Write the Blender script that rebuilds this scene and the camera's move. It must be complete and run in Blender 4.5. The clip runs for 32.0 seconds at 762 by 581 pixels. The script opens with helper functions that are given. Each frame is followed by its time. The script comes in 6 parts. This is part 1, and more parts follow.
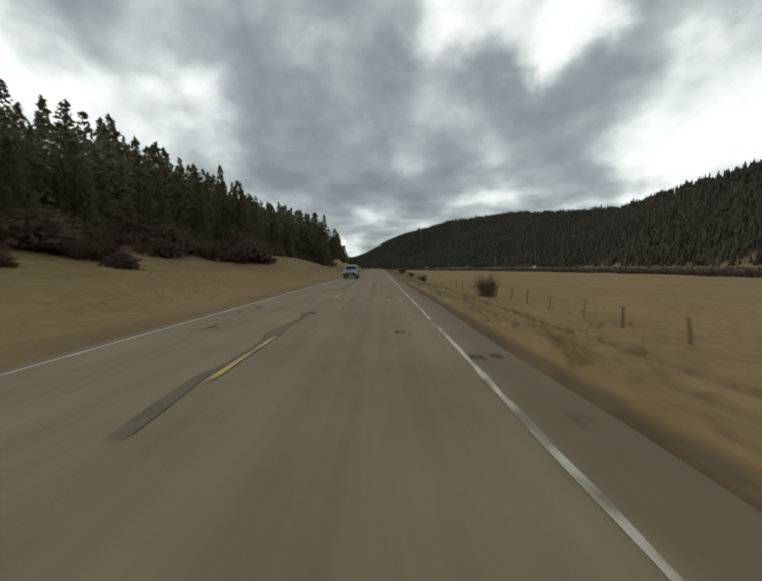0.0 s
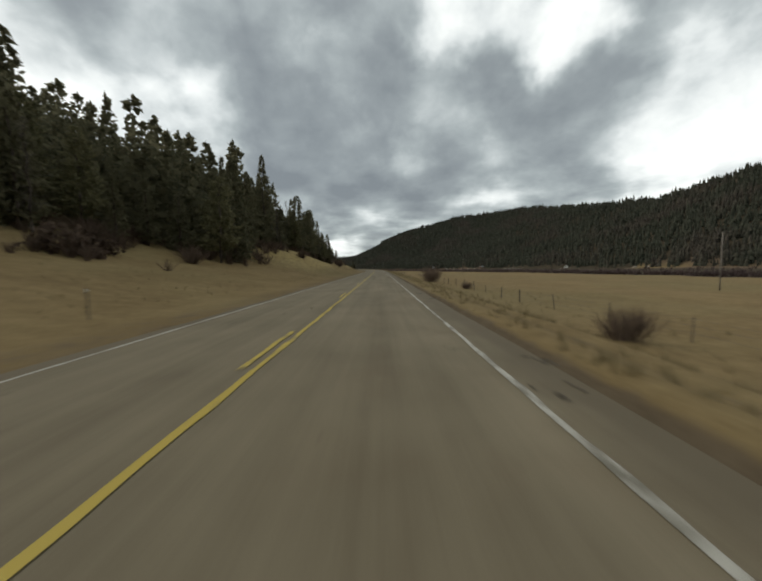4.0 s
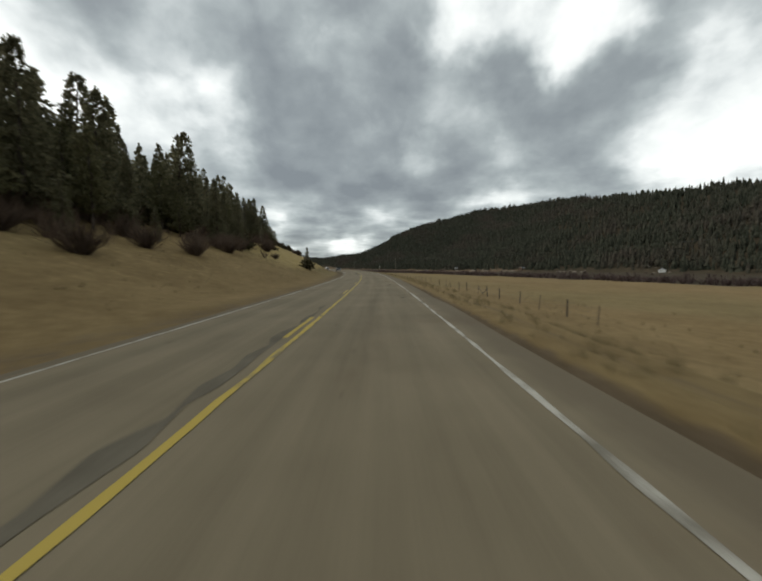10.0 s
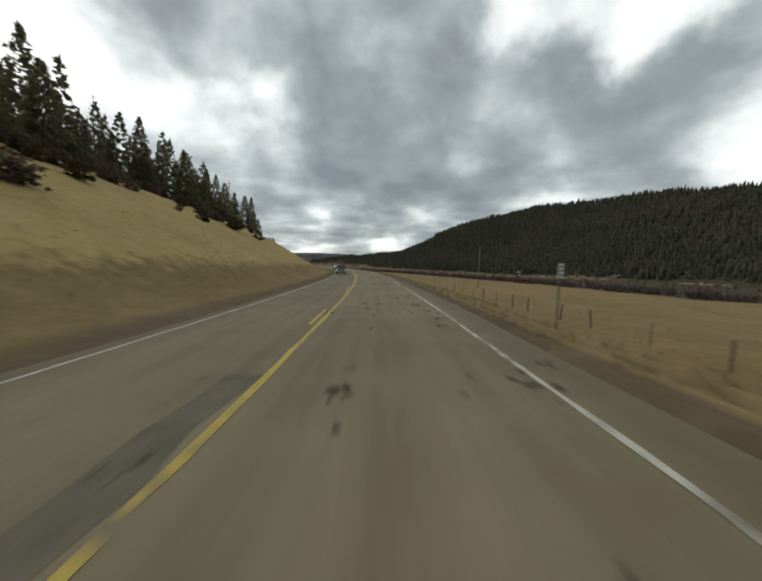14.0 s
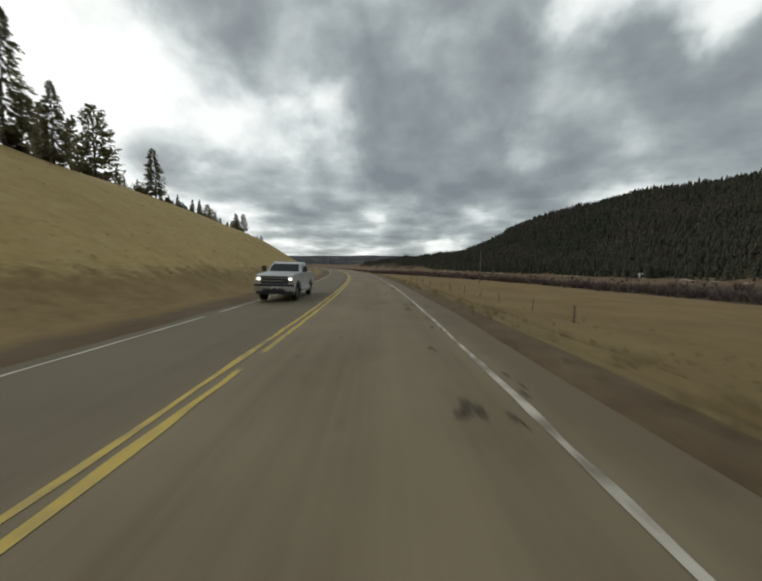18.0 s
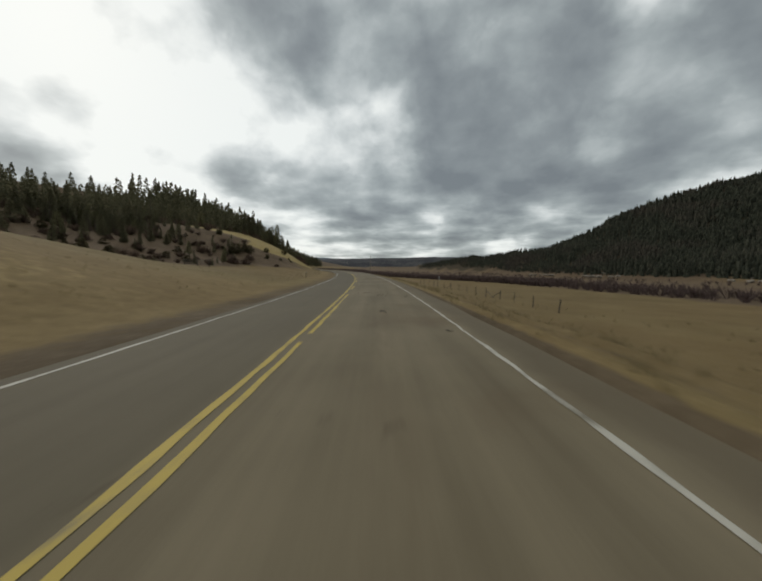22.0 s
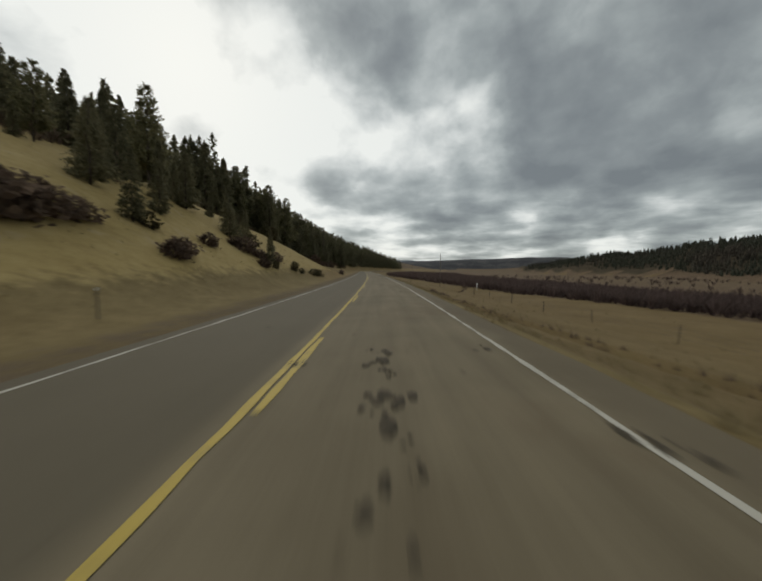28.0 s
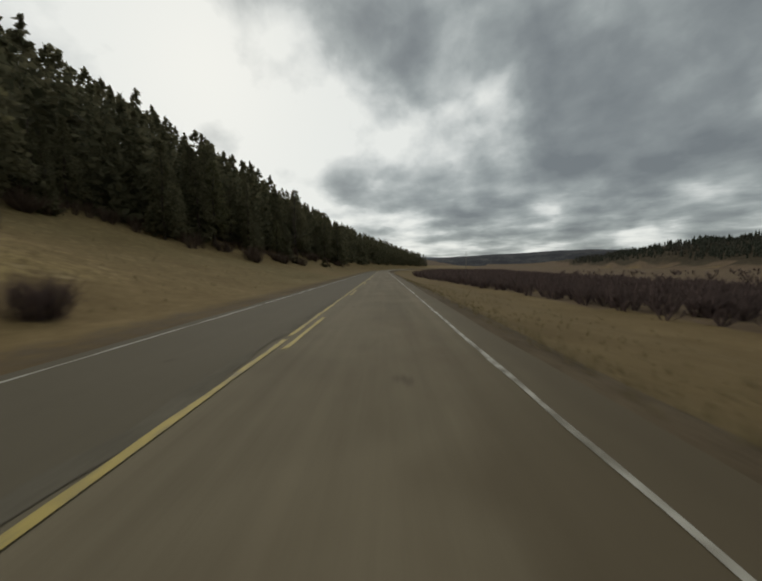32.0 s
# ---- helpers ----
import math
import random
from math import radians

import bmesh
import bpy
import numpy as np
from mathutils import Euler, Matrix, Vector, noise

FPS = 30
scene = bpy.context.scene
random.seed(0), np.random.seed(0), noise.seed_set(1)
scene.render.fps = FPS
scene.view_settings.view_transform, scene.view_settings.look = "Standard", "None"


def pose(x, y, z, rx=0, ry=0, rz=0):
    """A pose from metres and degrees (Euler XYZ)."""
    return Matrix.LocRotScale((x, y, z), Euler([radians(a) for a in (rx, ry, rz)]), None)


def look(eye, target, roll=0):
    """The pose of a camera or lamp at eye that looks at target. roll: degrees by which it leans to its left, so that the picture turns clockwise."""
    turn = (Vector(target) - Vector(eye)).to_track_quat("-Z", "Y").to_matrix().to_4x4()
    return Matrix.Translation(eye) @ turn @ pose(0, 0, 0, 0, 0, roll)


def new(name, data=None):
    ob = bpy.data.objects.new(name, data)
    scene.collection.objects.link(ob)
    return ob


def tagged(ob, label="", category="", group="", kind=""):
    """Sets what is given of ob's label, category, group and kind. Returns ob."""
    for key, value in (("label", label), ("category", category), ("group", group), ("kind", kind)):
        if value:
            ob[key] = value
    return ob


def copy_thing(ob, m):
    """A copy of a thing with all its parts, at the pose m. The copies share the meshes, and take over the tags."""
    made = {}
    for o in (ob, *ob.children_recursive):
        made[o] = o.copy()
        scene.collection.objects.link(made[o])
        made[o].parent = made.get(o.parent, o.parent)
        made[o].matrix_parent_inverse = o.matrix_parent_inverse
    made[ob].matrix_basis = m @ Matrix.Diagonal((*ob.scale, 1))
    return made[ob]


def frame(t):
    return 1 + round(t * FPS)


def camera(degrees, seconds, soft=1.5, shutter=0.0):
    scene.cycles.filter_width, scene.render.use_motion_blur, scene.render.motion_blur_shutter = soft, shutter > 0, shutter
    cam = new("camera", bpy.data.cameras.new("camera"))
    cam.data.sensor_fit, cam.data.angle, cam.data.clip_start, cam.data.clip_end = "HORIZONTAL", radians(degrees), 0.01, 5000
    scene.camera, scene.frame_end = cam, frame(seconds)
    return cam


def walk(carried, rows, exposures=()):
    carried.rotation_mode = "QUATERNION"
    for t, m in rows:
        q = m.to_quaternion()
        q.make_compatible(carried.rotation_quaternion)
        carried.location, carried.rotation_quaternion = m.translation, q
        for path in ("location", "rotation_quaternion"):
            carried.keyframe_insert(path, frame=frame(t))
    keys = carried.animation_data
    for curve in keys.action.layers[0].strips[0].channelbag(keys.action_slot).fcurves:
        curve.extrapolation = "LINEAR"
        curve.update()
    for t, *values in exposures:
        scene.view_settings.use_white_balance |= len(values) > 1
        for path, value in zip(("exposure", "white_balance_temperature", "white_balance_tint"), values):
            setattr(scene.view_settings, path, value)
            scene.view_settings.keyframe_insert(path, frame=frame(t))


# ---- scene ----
# ---------------------------------------------------------------- camera
SPEED = 24.8            # metres a second along the highway
EYE_Z = 1.585
# seconds, yaw, pitch, roll in degrees
TURNS = [(0, 0.0, -4.0, 0.9), (0.5, 0.0, -4.1, 1.3), (1, 0.3, -4.0, 1.5), (1.5, 0.4, -4.0, 1.6), (2, 0.6, -4.1, 1.6),
         (2.5, 0.4, -4.1, 1.1), (3, 0.2, -4.1, 1.2), (3.5, 0.0, -3.9, 0.9), (5.5, 0.2, -4.2, 1.3), (6, 0.2, -4.1, 1.5),
         (6.5, 0.3, -4.2, 1.6), (7, 0.3, -4.1, 1.4), (7.5, 0.3, -4.1, 1.4), (8, 0.2, -4.1, 1.1), (8.5, 0.3, -4.2, 0.8),
         (9, 0.6, -4.2, 0.5), (9.5, 1.0, -4.2, 0.3), (10, 1.5, -4.0, 0.0), (10.5, 1.9, -4.0, -0.1), (11, 2.4, -4.1, -0.4),
         (11.5, 3.1, -4.1, -0.7), (12, 4.2, -4.1, -1.0), (12.5, 5.4, -4.1, -1.3), (13, 6.7, -4.0, -1.7), (13.5, 7.5, -4.2, -2.1),
         (14, 8.3, -4.2, -2.1), (14.5, 9.3, -4.2, -2.1), (16.5, 14.0, -4.2, -2.2), (17, 15.1, -4.0, -2.1), (17.5, 16.6, -4.1, -1.6),
         (18, 17.8, -4.1, -1.4), (18.5, 19.1, -3.9, -1.6), (19, 20.9, -4.0, -1.5), (19.5, 22.5, -4.1, -1.4), (20, 23.7, -4.1, -1.4),
         (20.5, 24.9, -3.9, -1.4), (21, 25.6, -4.0, -1.4), (21.5, 26.6, -4.0, -1.0), (22, 27.7, -3.9, -0.8), (22.5, 28.6, -4.0, -0.7),
         (23, 30.0, -3.9, -0.8), (23.5, 31.3, -4.1, -0.7), (24, 32.3, -4.1, -0.5), (24.5, 33.1, -4.2, -0.1), (25, 34.4, -4.1, 0.2),
         (25.5, 35.8, -4.1, 0.1), (27.5, 40.9, -3.8, -0.7), (28, 42.1, -3.6, -0.4), (28.5, 42.7, -3.6, -0.4), (29, 43.1, -3.6, -0.5),
         (29.5, 43.3, -3.6, -0.4), (30, 43.7, -3.6, 0.0), (30.5, 43.9, -3.7, 0.1), (31, 44.5, -3.7, 0.6), (31.5, 44.9, -3.9, 0.5),
         (32, 45.5, -3.9, 1.0)]
# seconds, metres to the right of the yellow line
DRIFT = [(0, 2.36), (1, 2.32), (3, 1.93), (6, 2.13), (9, 2.12), (11, 1.80), (13, 1.54), (14.5, 1.66), (16.5, 2.12), (18, 2.20), (20, 2.12),
         (21, 1.78), (23, 1.66), (25.5, 1.63), (28, 1.55), (30, 1.52), (31, 1.84), (32, 2.10)]
# metres along, cross fall of the road in the bend (the outer, right side lies higher)
BANK = [(-300, 0.0), (200, 0.0), (248, 0.018), (298, 0.034), (335, 0.050), (420, 0.054), (450, 0.046), (520, 0.045), (570, 0.034), (600, 0.028), (640, 0.018),
        (690, 0.024), (730, 0.020), (760, 0.010), (800, 0.0), (6000, 0.0)]

# The highway's centre line: distance along it in metres, heading in degrees to the left
BEND = [(-300, 0), (0, 0), (200, 0.2), (223, 0.6), (248, 1.5), (273, 2.4), (298, 4.2), (322, 6.4), (347, 8.4), (409, 14.0),
        (446, 17.8), (471, 20.7), (496, 23.5), (521, 25.7), (570, 29.9), (620, 34.4), (682, 40.6), (695, 41.8), (720, 43.0),
        (744, 43.7), (794, 45.0), (930, 45.5), (1150, 25), (6000, 25)]
S_MIN, S_STEP = -300.0, 1.0
S_AXIS = np.arange(S_MIN, 5600.0, S_STEP)
_bend = np.interp(S_AXIS, [b[0] for b in BEND], [b[1] for b in BEND])
_bend = np.convolve(np.pad(_bend, 20, mode="edge"), np.ones(41) / 41, "valid")
HEAD = np.radians(_bend)
LINE_X = np.concatenate([[0], np.cumsum(-np.sin(HEAD[:-1]) * S_STEP)])
LINE_Y = np.concatenate([[0], np.cumsum(np.cos(HEAD[:-1]) * S_STEP)])
LINE_X -= np.interp(0, S_AXIS, LINE_X) + 2.0
LINE_Y -= np.interp(0, S_AXIS, LINE_Y)


def road_point(s, u):
    """World x, y at s metres along the highway and u metres to the right of its yellow line (arrays or numbers)."""
    a = np.interp(s, S_AXIS, HEAD)
    return np.interp(s, S_AXIS, LINE_X) + u * np.cos(a), np.interp(s, S_AXIS, LINE_Y) + u * np.sin(a)


def heading(s):
    return math.degrees(float(np.interp(s, S_AXIS, HEAD)))


def table(keys, x):
    return np.interp(x, [k[0] for k in keys], [k[1] for k in keys])


def deck(s, u):
    """Height of the asphalt: crowned on the straights, leaning with the bend."""
    e = table(BANK, s)
    return e * np.asarray(u) - 0.018 * np.abs(u) * np.clip(1 - e / 0.036, 0, 1)


cam = camera(98.0, 32.0, soft=2.1, shutter=0.3)
rows = []
for t, yaw, pitch, roll in TURNS:
    side = table(DRIFT, t)
    cx, cy = road_point(SPEED * t, side)
    rows.append((t, pose(float(cx), float(cy), EYE_Z + float(deck(SPEED * t, side)), 90 + pitch, roll, yaw)))
EXPOSURES = [(0, 0.26, 6640, 10), (3, 0.28, 6660, 10), (6, 0.28, 6660, 10), (7, 0.35, 6660, 10), (9, 0.33, 6660, 10), (12, 0.29, 6660, 10), (14, 0.33, 6660, 10), (19, 0.11, 6630, 10), (23, -0.04, 6640, 10), (28, -0.08, 6740, 10), (32, -0.16, 6770, 10)]
walk(cam, rows, EXPOSURES)

# ---------------------------------------------------------------- sky and light
SUN_AZ, SUN_EL = -72.0, 30.0     # degrees; azimuth from +y towards +x

world = bpy.data.worlds.new("sky")
scene.world = world
world.use_nodes = True
wn, wl = world.node_tree.nodes, world.node_tree.links
wn.clear()


class Nodes:
    """A short way to write node trees."""

    def __init__(self, tree):
        self.t = tree

    def add(self, kind, inputs=(), **props):
        n = self.t.nodes.new(kind)
        for k, v in props.items():
            setattr(n, k, v)
        for key, v in (inputs.items() if isinstance(inputs, dict) else enumerate(inputs)):
            if v is None:
                continue
            if isinstance(v, bpy.types.NodeSocket):
                self.t.links.new(v, n.inputs[key])
            else:
                n.inputs[key].default_value = v
        return n

    def math(self, op, a, b=None, c=None, clamp=False):
        return self.add("ShaderNodeMath", [a, b, c], operation=op, use_clamp=clamp).outputs[0]

    def vec(self, op, a, b=None):
        n = self.add("ShaderNodeVectorMath", [a, b], operation=op)
        return n.outputs["Value"] if op in ("DOT_PRODUCT", "LENGTH") else n.outputs["Vector"]

    def noise(self, vector, scale, detail=5, rough=0.55, dist=0.0):
        return self.add("ShaderNodeTexNoise", {"Vector": vector, "Scale": scale, "Detail": detail, "Roughness": rough, "Distortion": dist})

    def ramp(self, fac, stops, mode="LINEAR"):
        n = self.add("ShaderNodeValToRGB", [fac])
        n.color_ramp.interpolation = mode
        el = n.color_ramp.elements
        while len(el) < len(stops):
            el.new(0.5)
        for e, (p, c) in zip(el, stops):
            e.position, e.color = p, (*c, 1) if len(c) == 3 else c
        return n.outputs[0]

    def mix(self, fac, a, b, blend="MIX"):
        n = self.t.nodes.new("ShaderNodeMix")
        n.data_type, n.blend_type = "RGBA", blend
        for i, v in ((0, fac), (6, a), (7, b)):
            if isinstance(v, bpy.types.NodeSocket):
                self.t.links.new(v, n.inputs[i])
            else:
                n.inputs[i].default_value = v if i == 0 or len(v) == 4 else (*v, 1)
        return n.outputs[2]

    def range(self, v, a, b, c=0.0, d=1.0):
        return self.add("ShaderNodeMapRange", [v, a, b, c, d], interpolation_type="SMOOTHSTEP").outputs[0]


W = Nodes(world.node_tree)


def sky_dir(az, el):
    a, e = radians(az), radians(el)
    return (math.sin(a) * math.cos(e), math.cos(a) * math.cos(e), math.sin(e))


# cloud masses: azimuth, elevation, angular radius in degrees, weight (positive darker, negative lighter)
CLOUDS = [(-9, 27, 13, 0.11), (9, 23, 12, 0.12), (18, 20, 8, 0.03), (29, 18, 9, 0.12), (-14, 17, 10, 0.11), (41, 27, 10, 0.11), (2, 13, 9, 0.10), (-26, 31, 9, 0.05), (-48, 32, 8, 0.08),
          (-33, 33, 8, 0.06), (-14, 9, 9, 0.10), (-36, 12, 8, 0.08), (12, 9, 7, 0.07), (-76, 15, 7, 0.08)]
BREAKS = [(15, 36, 7, -0.24), (28, 30, 5, -0.26), (43, 17, 9, -0.24), (-47, 23, 8, -0.17), (-66, 23, 13, -0.23), (-92, 24, 18, -0.24), (-38, 20, 7, -0.10), (-27, 20, 5, -0.10), (-16, 10, 4, -0.10),
          (-8, 2.5, 3, -0.12), (-38, 2, 6, -0.12), (-60, 11, 8, -0.10), (5, 19, 3, -0.10), (-24, 24, 4, -0.08)]

wdir = W.vec("NORMALIZE", W.add("ShaderNodeTexCoord").outputs["Generated"])
wsep = W.add("ShaderNodeSeparateXYZ", [wdir])
wz = W.math("MAXIMUM", wsep.outputs[2], 0.0)
# rounded overhead, drawn out into flat bands towards the horizon
plane = W.add("ShaderNodeCombineXYZ", [wsep.outputs[0], wsep.outputs[1], W.math("MULTIPLY_ADD", W.math("LOGARITHM", W.math("ADD", wz, 0.05), 2.71828), 0.15, wz)]).outputs[0]


def wobbled(vector, scale, amount, detail):
    n = W.noise(vector, scale, detail, 0.55).outputs["Color"]
    return W.vec("ADD", vector, W.vec("MULTIPLY", W.vec("SUBTRACT", n, (0.5, 0.5, 0.5)), (amount, amount, amount)))


warp = wobbled(plane, 3.2, 0.13, 4)
puff = W.add("ShaderNodeTexVoronoi", {"Vector": wobbled(plane, 7.0, 0.15, 5), "Scale": 5.6, "Smoothness": 0.5}, feature="SMOOTH_F1").outputs["Distance"]
big = W.noise(warp, 2.4, 3, 0.5).outputs[0]
mid = W.noise(warp, 6.0, 5, 0.5).outputs[0]
tiny = W.noise(warp, 17.0, 4, 0.5).outputs[0]
cloud = W.math("ADD", W.math("MULTIPLY", big, 0.44), W.math("ADD", W.math("MULTIPLY", mid, 0.42), W.math("MULTIPLY", tiny, 0.15)))
cloud = W.math("MULTIPLY_ADD", W.math("SUBTRACT", 0.42, puff), 0.25, cloud)
# rows of flat-based cloud, crowding together towards the horizon
wz2 = W.math("ADD", wz, 0.13)
layer = W.add("ShaderNodeCombineXYZ", [W.math("DIVIDE", wsep.outputs[0], wz2), W.math("DIVIDE", wsep.outputs[1], wz2), 3.0]).outputs[0]
rows_noise = W.noise(wobbled(layer, 1.4, 0.5, 4), 1.5, 5, 0.5).outputs[0]
heaps = W.add("ShaderNodeTexVoronoi", {"Vector": wobbled(layer, 2.6, 0.5, 4), "Scale": 1.9, "Smoothness": 0.4}, feature="SMOOTH_F1").outputs["Distance"]
low = W.math("ADD", W.math("MULTIPLY", W.math("SUBTRACT", rows_noise, 0.5), 0.75), W.math("MULTIPLY", W.math("SUBTRACT", 0.42, heaps), 0.26))
cloud = W.math("MULTIPLY_ADD", low, W.range(wz, 0.36, 0.12), cloud)
ragged = W.vec("NORMALIZE", wobbled(wdir, 5.0, 0.22, 4))
for az, el, size, weight in CLOUDS + BREAKS:
    near = W.range(W.vec("DOT_PRODUCT", ragged, sky_dir(az, el)), math.cos(radians(size * 1.35)), math.cos(radians(size * 0.3)))
    cloud = W.math("MULTIPLY_ADD", near, weight, cloud)
tone = W.ramp(cloud, [(0.27, (0.885, 0.93, 0.92)), (0.38, (0.68, 0.73, 0.735)), (0.47, (0.465, 0.515, 0.525)), (0.56, (0.335, 0.38, 0.392)), (0.65, (0.255, 0.29, 0.306)), (0.78, (0.185, 0.212, 0.23))])
nishita = W.add("ShaderNodeTexSky", sky_type="NISHITA", sun_disc=False, sun_elevation=radians(SUN_EL), sun_rotation=radians(SUN_AZ))
thin = W.mix(0.94, W.mix(1.0, nishita.outputs[0], (0.10, 0.10, 0.10), "MULTIPLY"), tone)
back = W.add("ShaderNodeBackground", [thin, 1.0])
W.add("ShaderNodeOutputWorld", [back.outputs[0]])

sun_data = bpy.data.lights.new("sun", "SUN")
sun_data.energy, sun_data.angle, sun_data.color = 0.8, radians(30), (1.0, 0.95, 0.86)
sun = new("sun", sun_data)
sun.matrix_world = look(Vector(sky_dir(SUN_AZ, SUN_EL)) * 300, (0, 0, 0))

# ---------------------------------------------------------------- materials


def material(name):
    m = bpy.data.materials.new(name)
    m.use_nodes = True
    n = Nodes(m.node_tree)
    b = m.node_tree.nodes["Principled BSDF"]
    return m, n, b


def surface(name, dark, mid, light, scale=6.0, rough=0.85, bump=0.3, metal=0.0, fine=8.0, coords="Object", gloss=0.3, dist=0.02):
    """A grainy surface of three tones, varied at two scales."""
    m, n, b = material(name)
    co = n.add("ShaderNodeTexCoord").outputs[coords]
    g1 = n.noise(co, scale, 6, 0.6).outputs[0]
    g2 = n.noise(co, scale * fine, 4, 0.6).outputs[0]
    v = n.math("ADD", n.math("MULTIPLY", g1, 0.65), n.math("MULTIPLY", g2, 0.35))
    col = n.ramp(v, [(0.33, dark), (0.5, mid), (0.67, light)])
    m.node_tree.links.new(col, b.inputs["Base Color"])
    b.inputs["Roughness"].default_value, b.inputs["Metallic"].default_value = rough, metal
    b.inputs["Specular IOR Level"].default_value = gloss
    if bump:
        bp = n.add("ShaderNodeBump", {"Strength": bump, "Distance": dist, "Height": g2})
        m.node_tree.links.new(bp.outputs[0], b.inputs["Normal"])
    return m


def foliage(name, dark, light, rough=0.8):
    """Leaves whose tone differs from clump to clump and from plant to plant."""
    m, n, b = material(name)
    isl = n.add("ShaderNodeNewGeometry").outputs["Random Per Island"]
    rnd = n.add("ShaderNodeObjectInfo").outputs["Random"]
    v = n.math("ADD", n.math("MULTIPLY", isl, 0.65), n.math("MULTIPLY", rnd, 0.35))
    m.node_tree.links.new(n.ramp(v, [(0.1, dark), (0.9, light)]), b.inputs["Base Color"])
    b.inputs["Roughness"].default_value = rough
    b.inputs["Specular IOR Level"].default_value = 0.15
    thin = n.add("ShaderNodeBsdfTranslucent", [m.node_tree.nodes["Principled BSDF"].inputs["Base Color"].links[0].from_socket])
    both = n.add("ShaderNodeMixShader", [0.6, b.outputs[0], thin.outputs[0]])
    m.node_tree.links.new(both.outputs[0], m.node_tree.nodes["Material Output"].inputs[0])
    return m


def far_forest_material():
    """Distant firs: tree by tree variation over broad brown and green patches."""
    m, n, b = material("distant_fir_needles")
    isl = n.add("ShaderNodeNewGeometry").outputs["Random Per Island"]
    patch = n.noise(n.add("ShaderNodeTexCoord").outputs["Object"], 0.012, 5, 0.6).outputs[0]
    green = n.ramp(isl, [(0.1, (0.025, 0.028, 0.019)), (0.9, (0.055, 0.056, 0.039))])
    brown = n.ramp(isl, [(0.1, (0.036, 0.030, 0.023)), (0.9, (0.074, 0.061, 0.047))])
    m.node_tree.links.new(n.mix(n.range(patch, 0.45, 0.66), green, brown), b.inputs["Base Color"])
    b.inputs["Roughness"].default_value, b.inputs["Specular IOR Level"].default_value = 0.9, 0.1
    return m


def ground_material():
    """Dry grass, yellow cut bank, bare dirt and forest floor, mixed by the zone masks of the ground sheet."""
    m, n, b = material("dry_grassland")
    co = n.add("ShaderNodeTexCoord").outputs["Object"]
    painted_zones = n.add("ShaderNodeVertexColor", layer_name="zone")
    zone = n.add("ShaderNodeSeparateColor", [painted_zones.outputs[0]])
    n0 = n.noise(co, 0.02, 4, 0.6).outputs[0]
    n1 = n.noise(co, 0.16, 6, 0.6).outputs[0]
    n2 = n.noise(co, 1.3, 6, 0.65).outputs[0]
    n3 = n.noise(co, 9.0, 3, 0.6).outputs[0]
    v = n.math("ADD", n.math("MULTIPLY", n1, 0.35), n.math("ADD", n.math("MULTIPLY", n2, 0.40), n.math("MULTIPLY", n3, 0.25)))
    grass = n.ramp(v, [(0.34, (0.141, 0.095, 0.042)), (0.5, (0.210, 0.146, 0.068)), (0.66, (0.282, 0.200, 0.098))])
    green = n.ramp(v, [(0.34, (0.129, 0.094, 0.041)), (0.5, (0.190, 0.142, 0.066)), (0.66, (0.256, 0.192, 0.093))])
    grass = n.mix(n.range(n0, 0.42, 0.62), grass, green)
    bank = n.ramp(v, [(0.34, (0.252, 0.180, 0.071)), (0.5, (0.334, 0.248, 0.104)), (0.66, (0.415, 0.318, 0.147))])
    bank = n.mix(n.math("MULTIPLY", n.range(n.noise(co, 0.45, 6, 0.7).outputs[0], 0.54, 0.68), 0.5), bank, (0.378, 0.300, 0.186))
    dirt = n.ramp(v, [(0.34, (0.067, 0.049, 0.029)), (0.5, (0.113, 0.083, 0.051)), (0.66, (0.168, 0.127, 0.080))])
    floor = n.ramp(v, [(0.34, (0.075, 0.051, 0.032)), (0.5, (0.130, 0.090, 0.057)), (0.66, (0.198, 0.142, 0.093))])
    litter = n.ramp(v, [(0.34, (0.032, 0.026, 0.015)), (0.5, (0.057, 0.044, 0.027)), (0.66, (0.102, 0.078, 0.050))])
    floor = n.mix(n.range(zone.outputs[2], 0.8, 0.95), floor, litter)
    edge = n.math("MULTIPLY", n.math("SUBTRACT", n2, 0.5), 0.9)

    def mask(ch):
        return n.range(n.math("ADD", zone.outputs[ch], edge), 0.3, 0.7)

    sere = n.ramp(v, [(0.34, (0.107, 0.074, 0.033)), (0.5, (0.164, 0.115, 0.055)), (0.66, (0.226, 0.162, 0.082))])
    grass = n.mix(n.range(n.math("ADD", painted_zones.outputs["Alpha"], edge), 0.3, 0.7), grass, sere)
    col = n.mix(mask(0), grass, bank)
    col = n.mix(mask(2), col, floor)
    col = n.mix(mask(1), col, dirt)
    m.node_tree.links.new(col, b.inputs["Base Color"])
    b.inputs["Roughness"].default_value = 0.95
    b.inputs["Specular IOR Level"].default_value = 0.1
    h = n.math("ADD", n.math("MULTIPLY", n2, 0.7), n.math("MULTIPLY", n3, 0.3))
    bp = n.add("ShaderNodeBump", {"Strength": 0.6, "Distance": 0.09, "Height": h})
    m.node_tree.links.new(bp.outputs[0], b.inputs["Normal"])
    return m


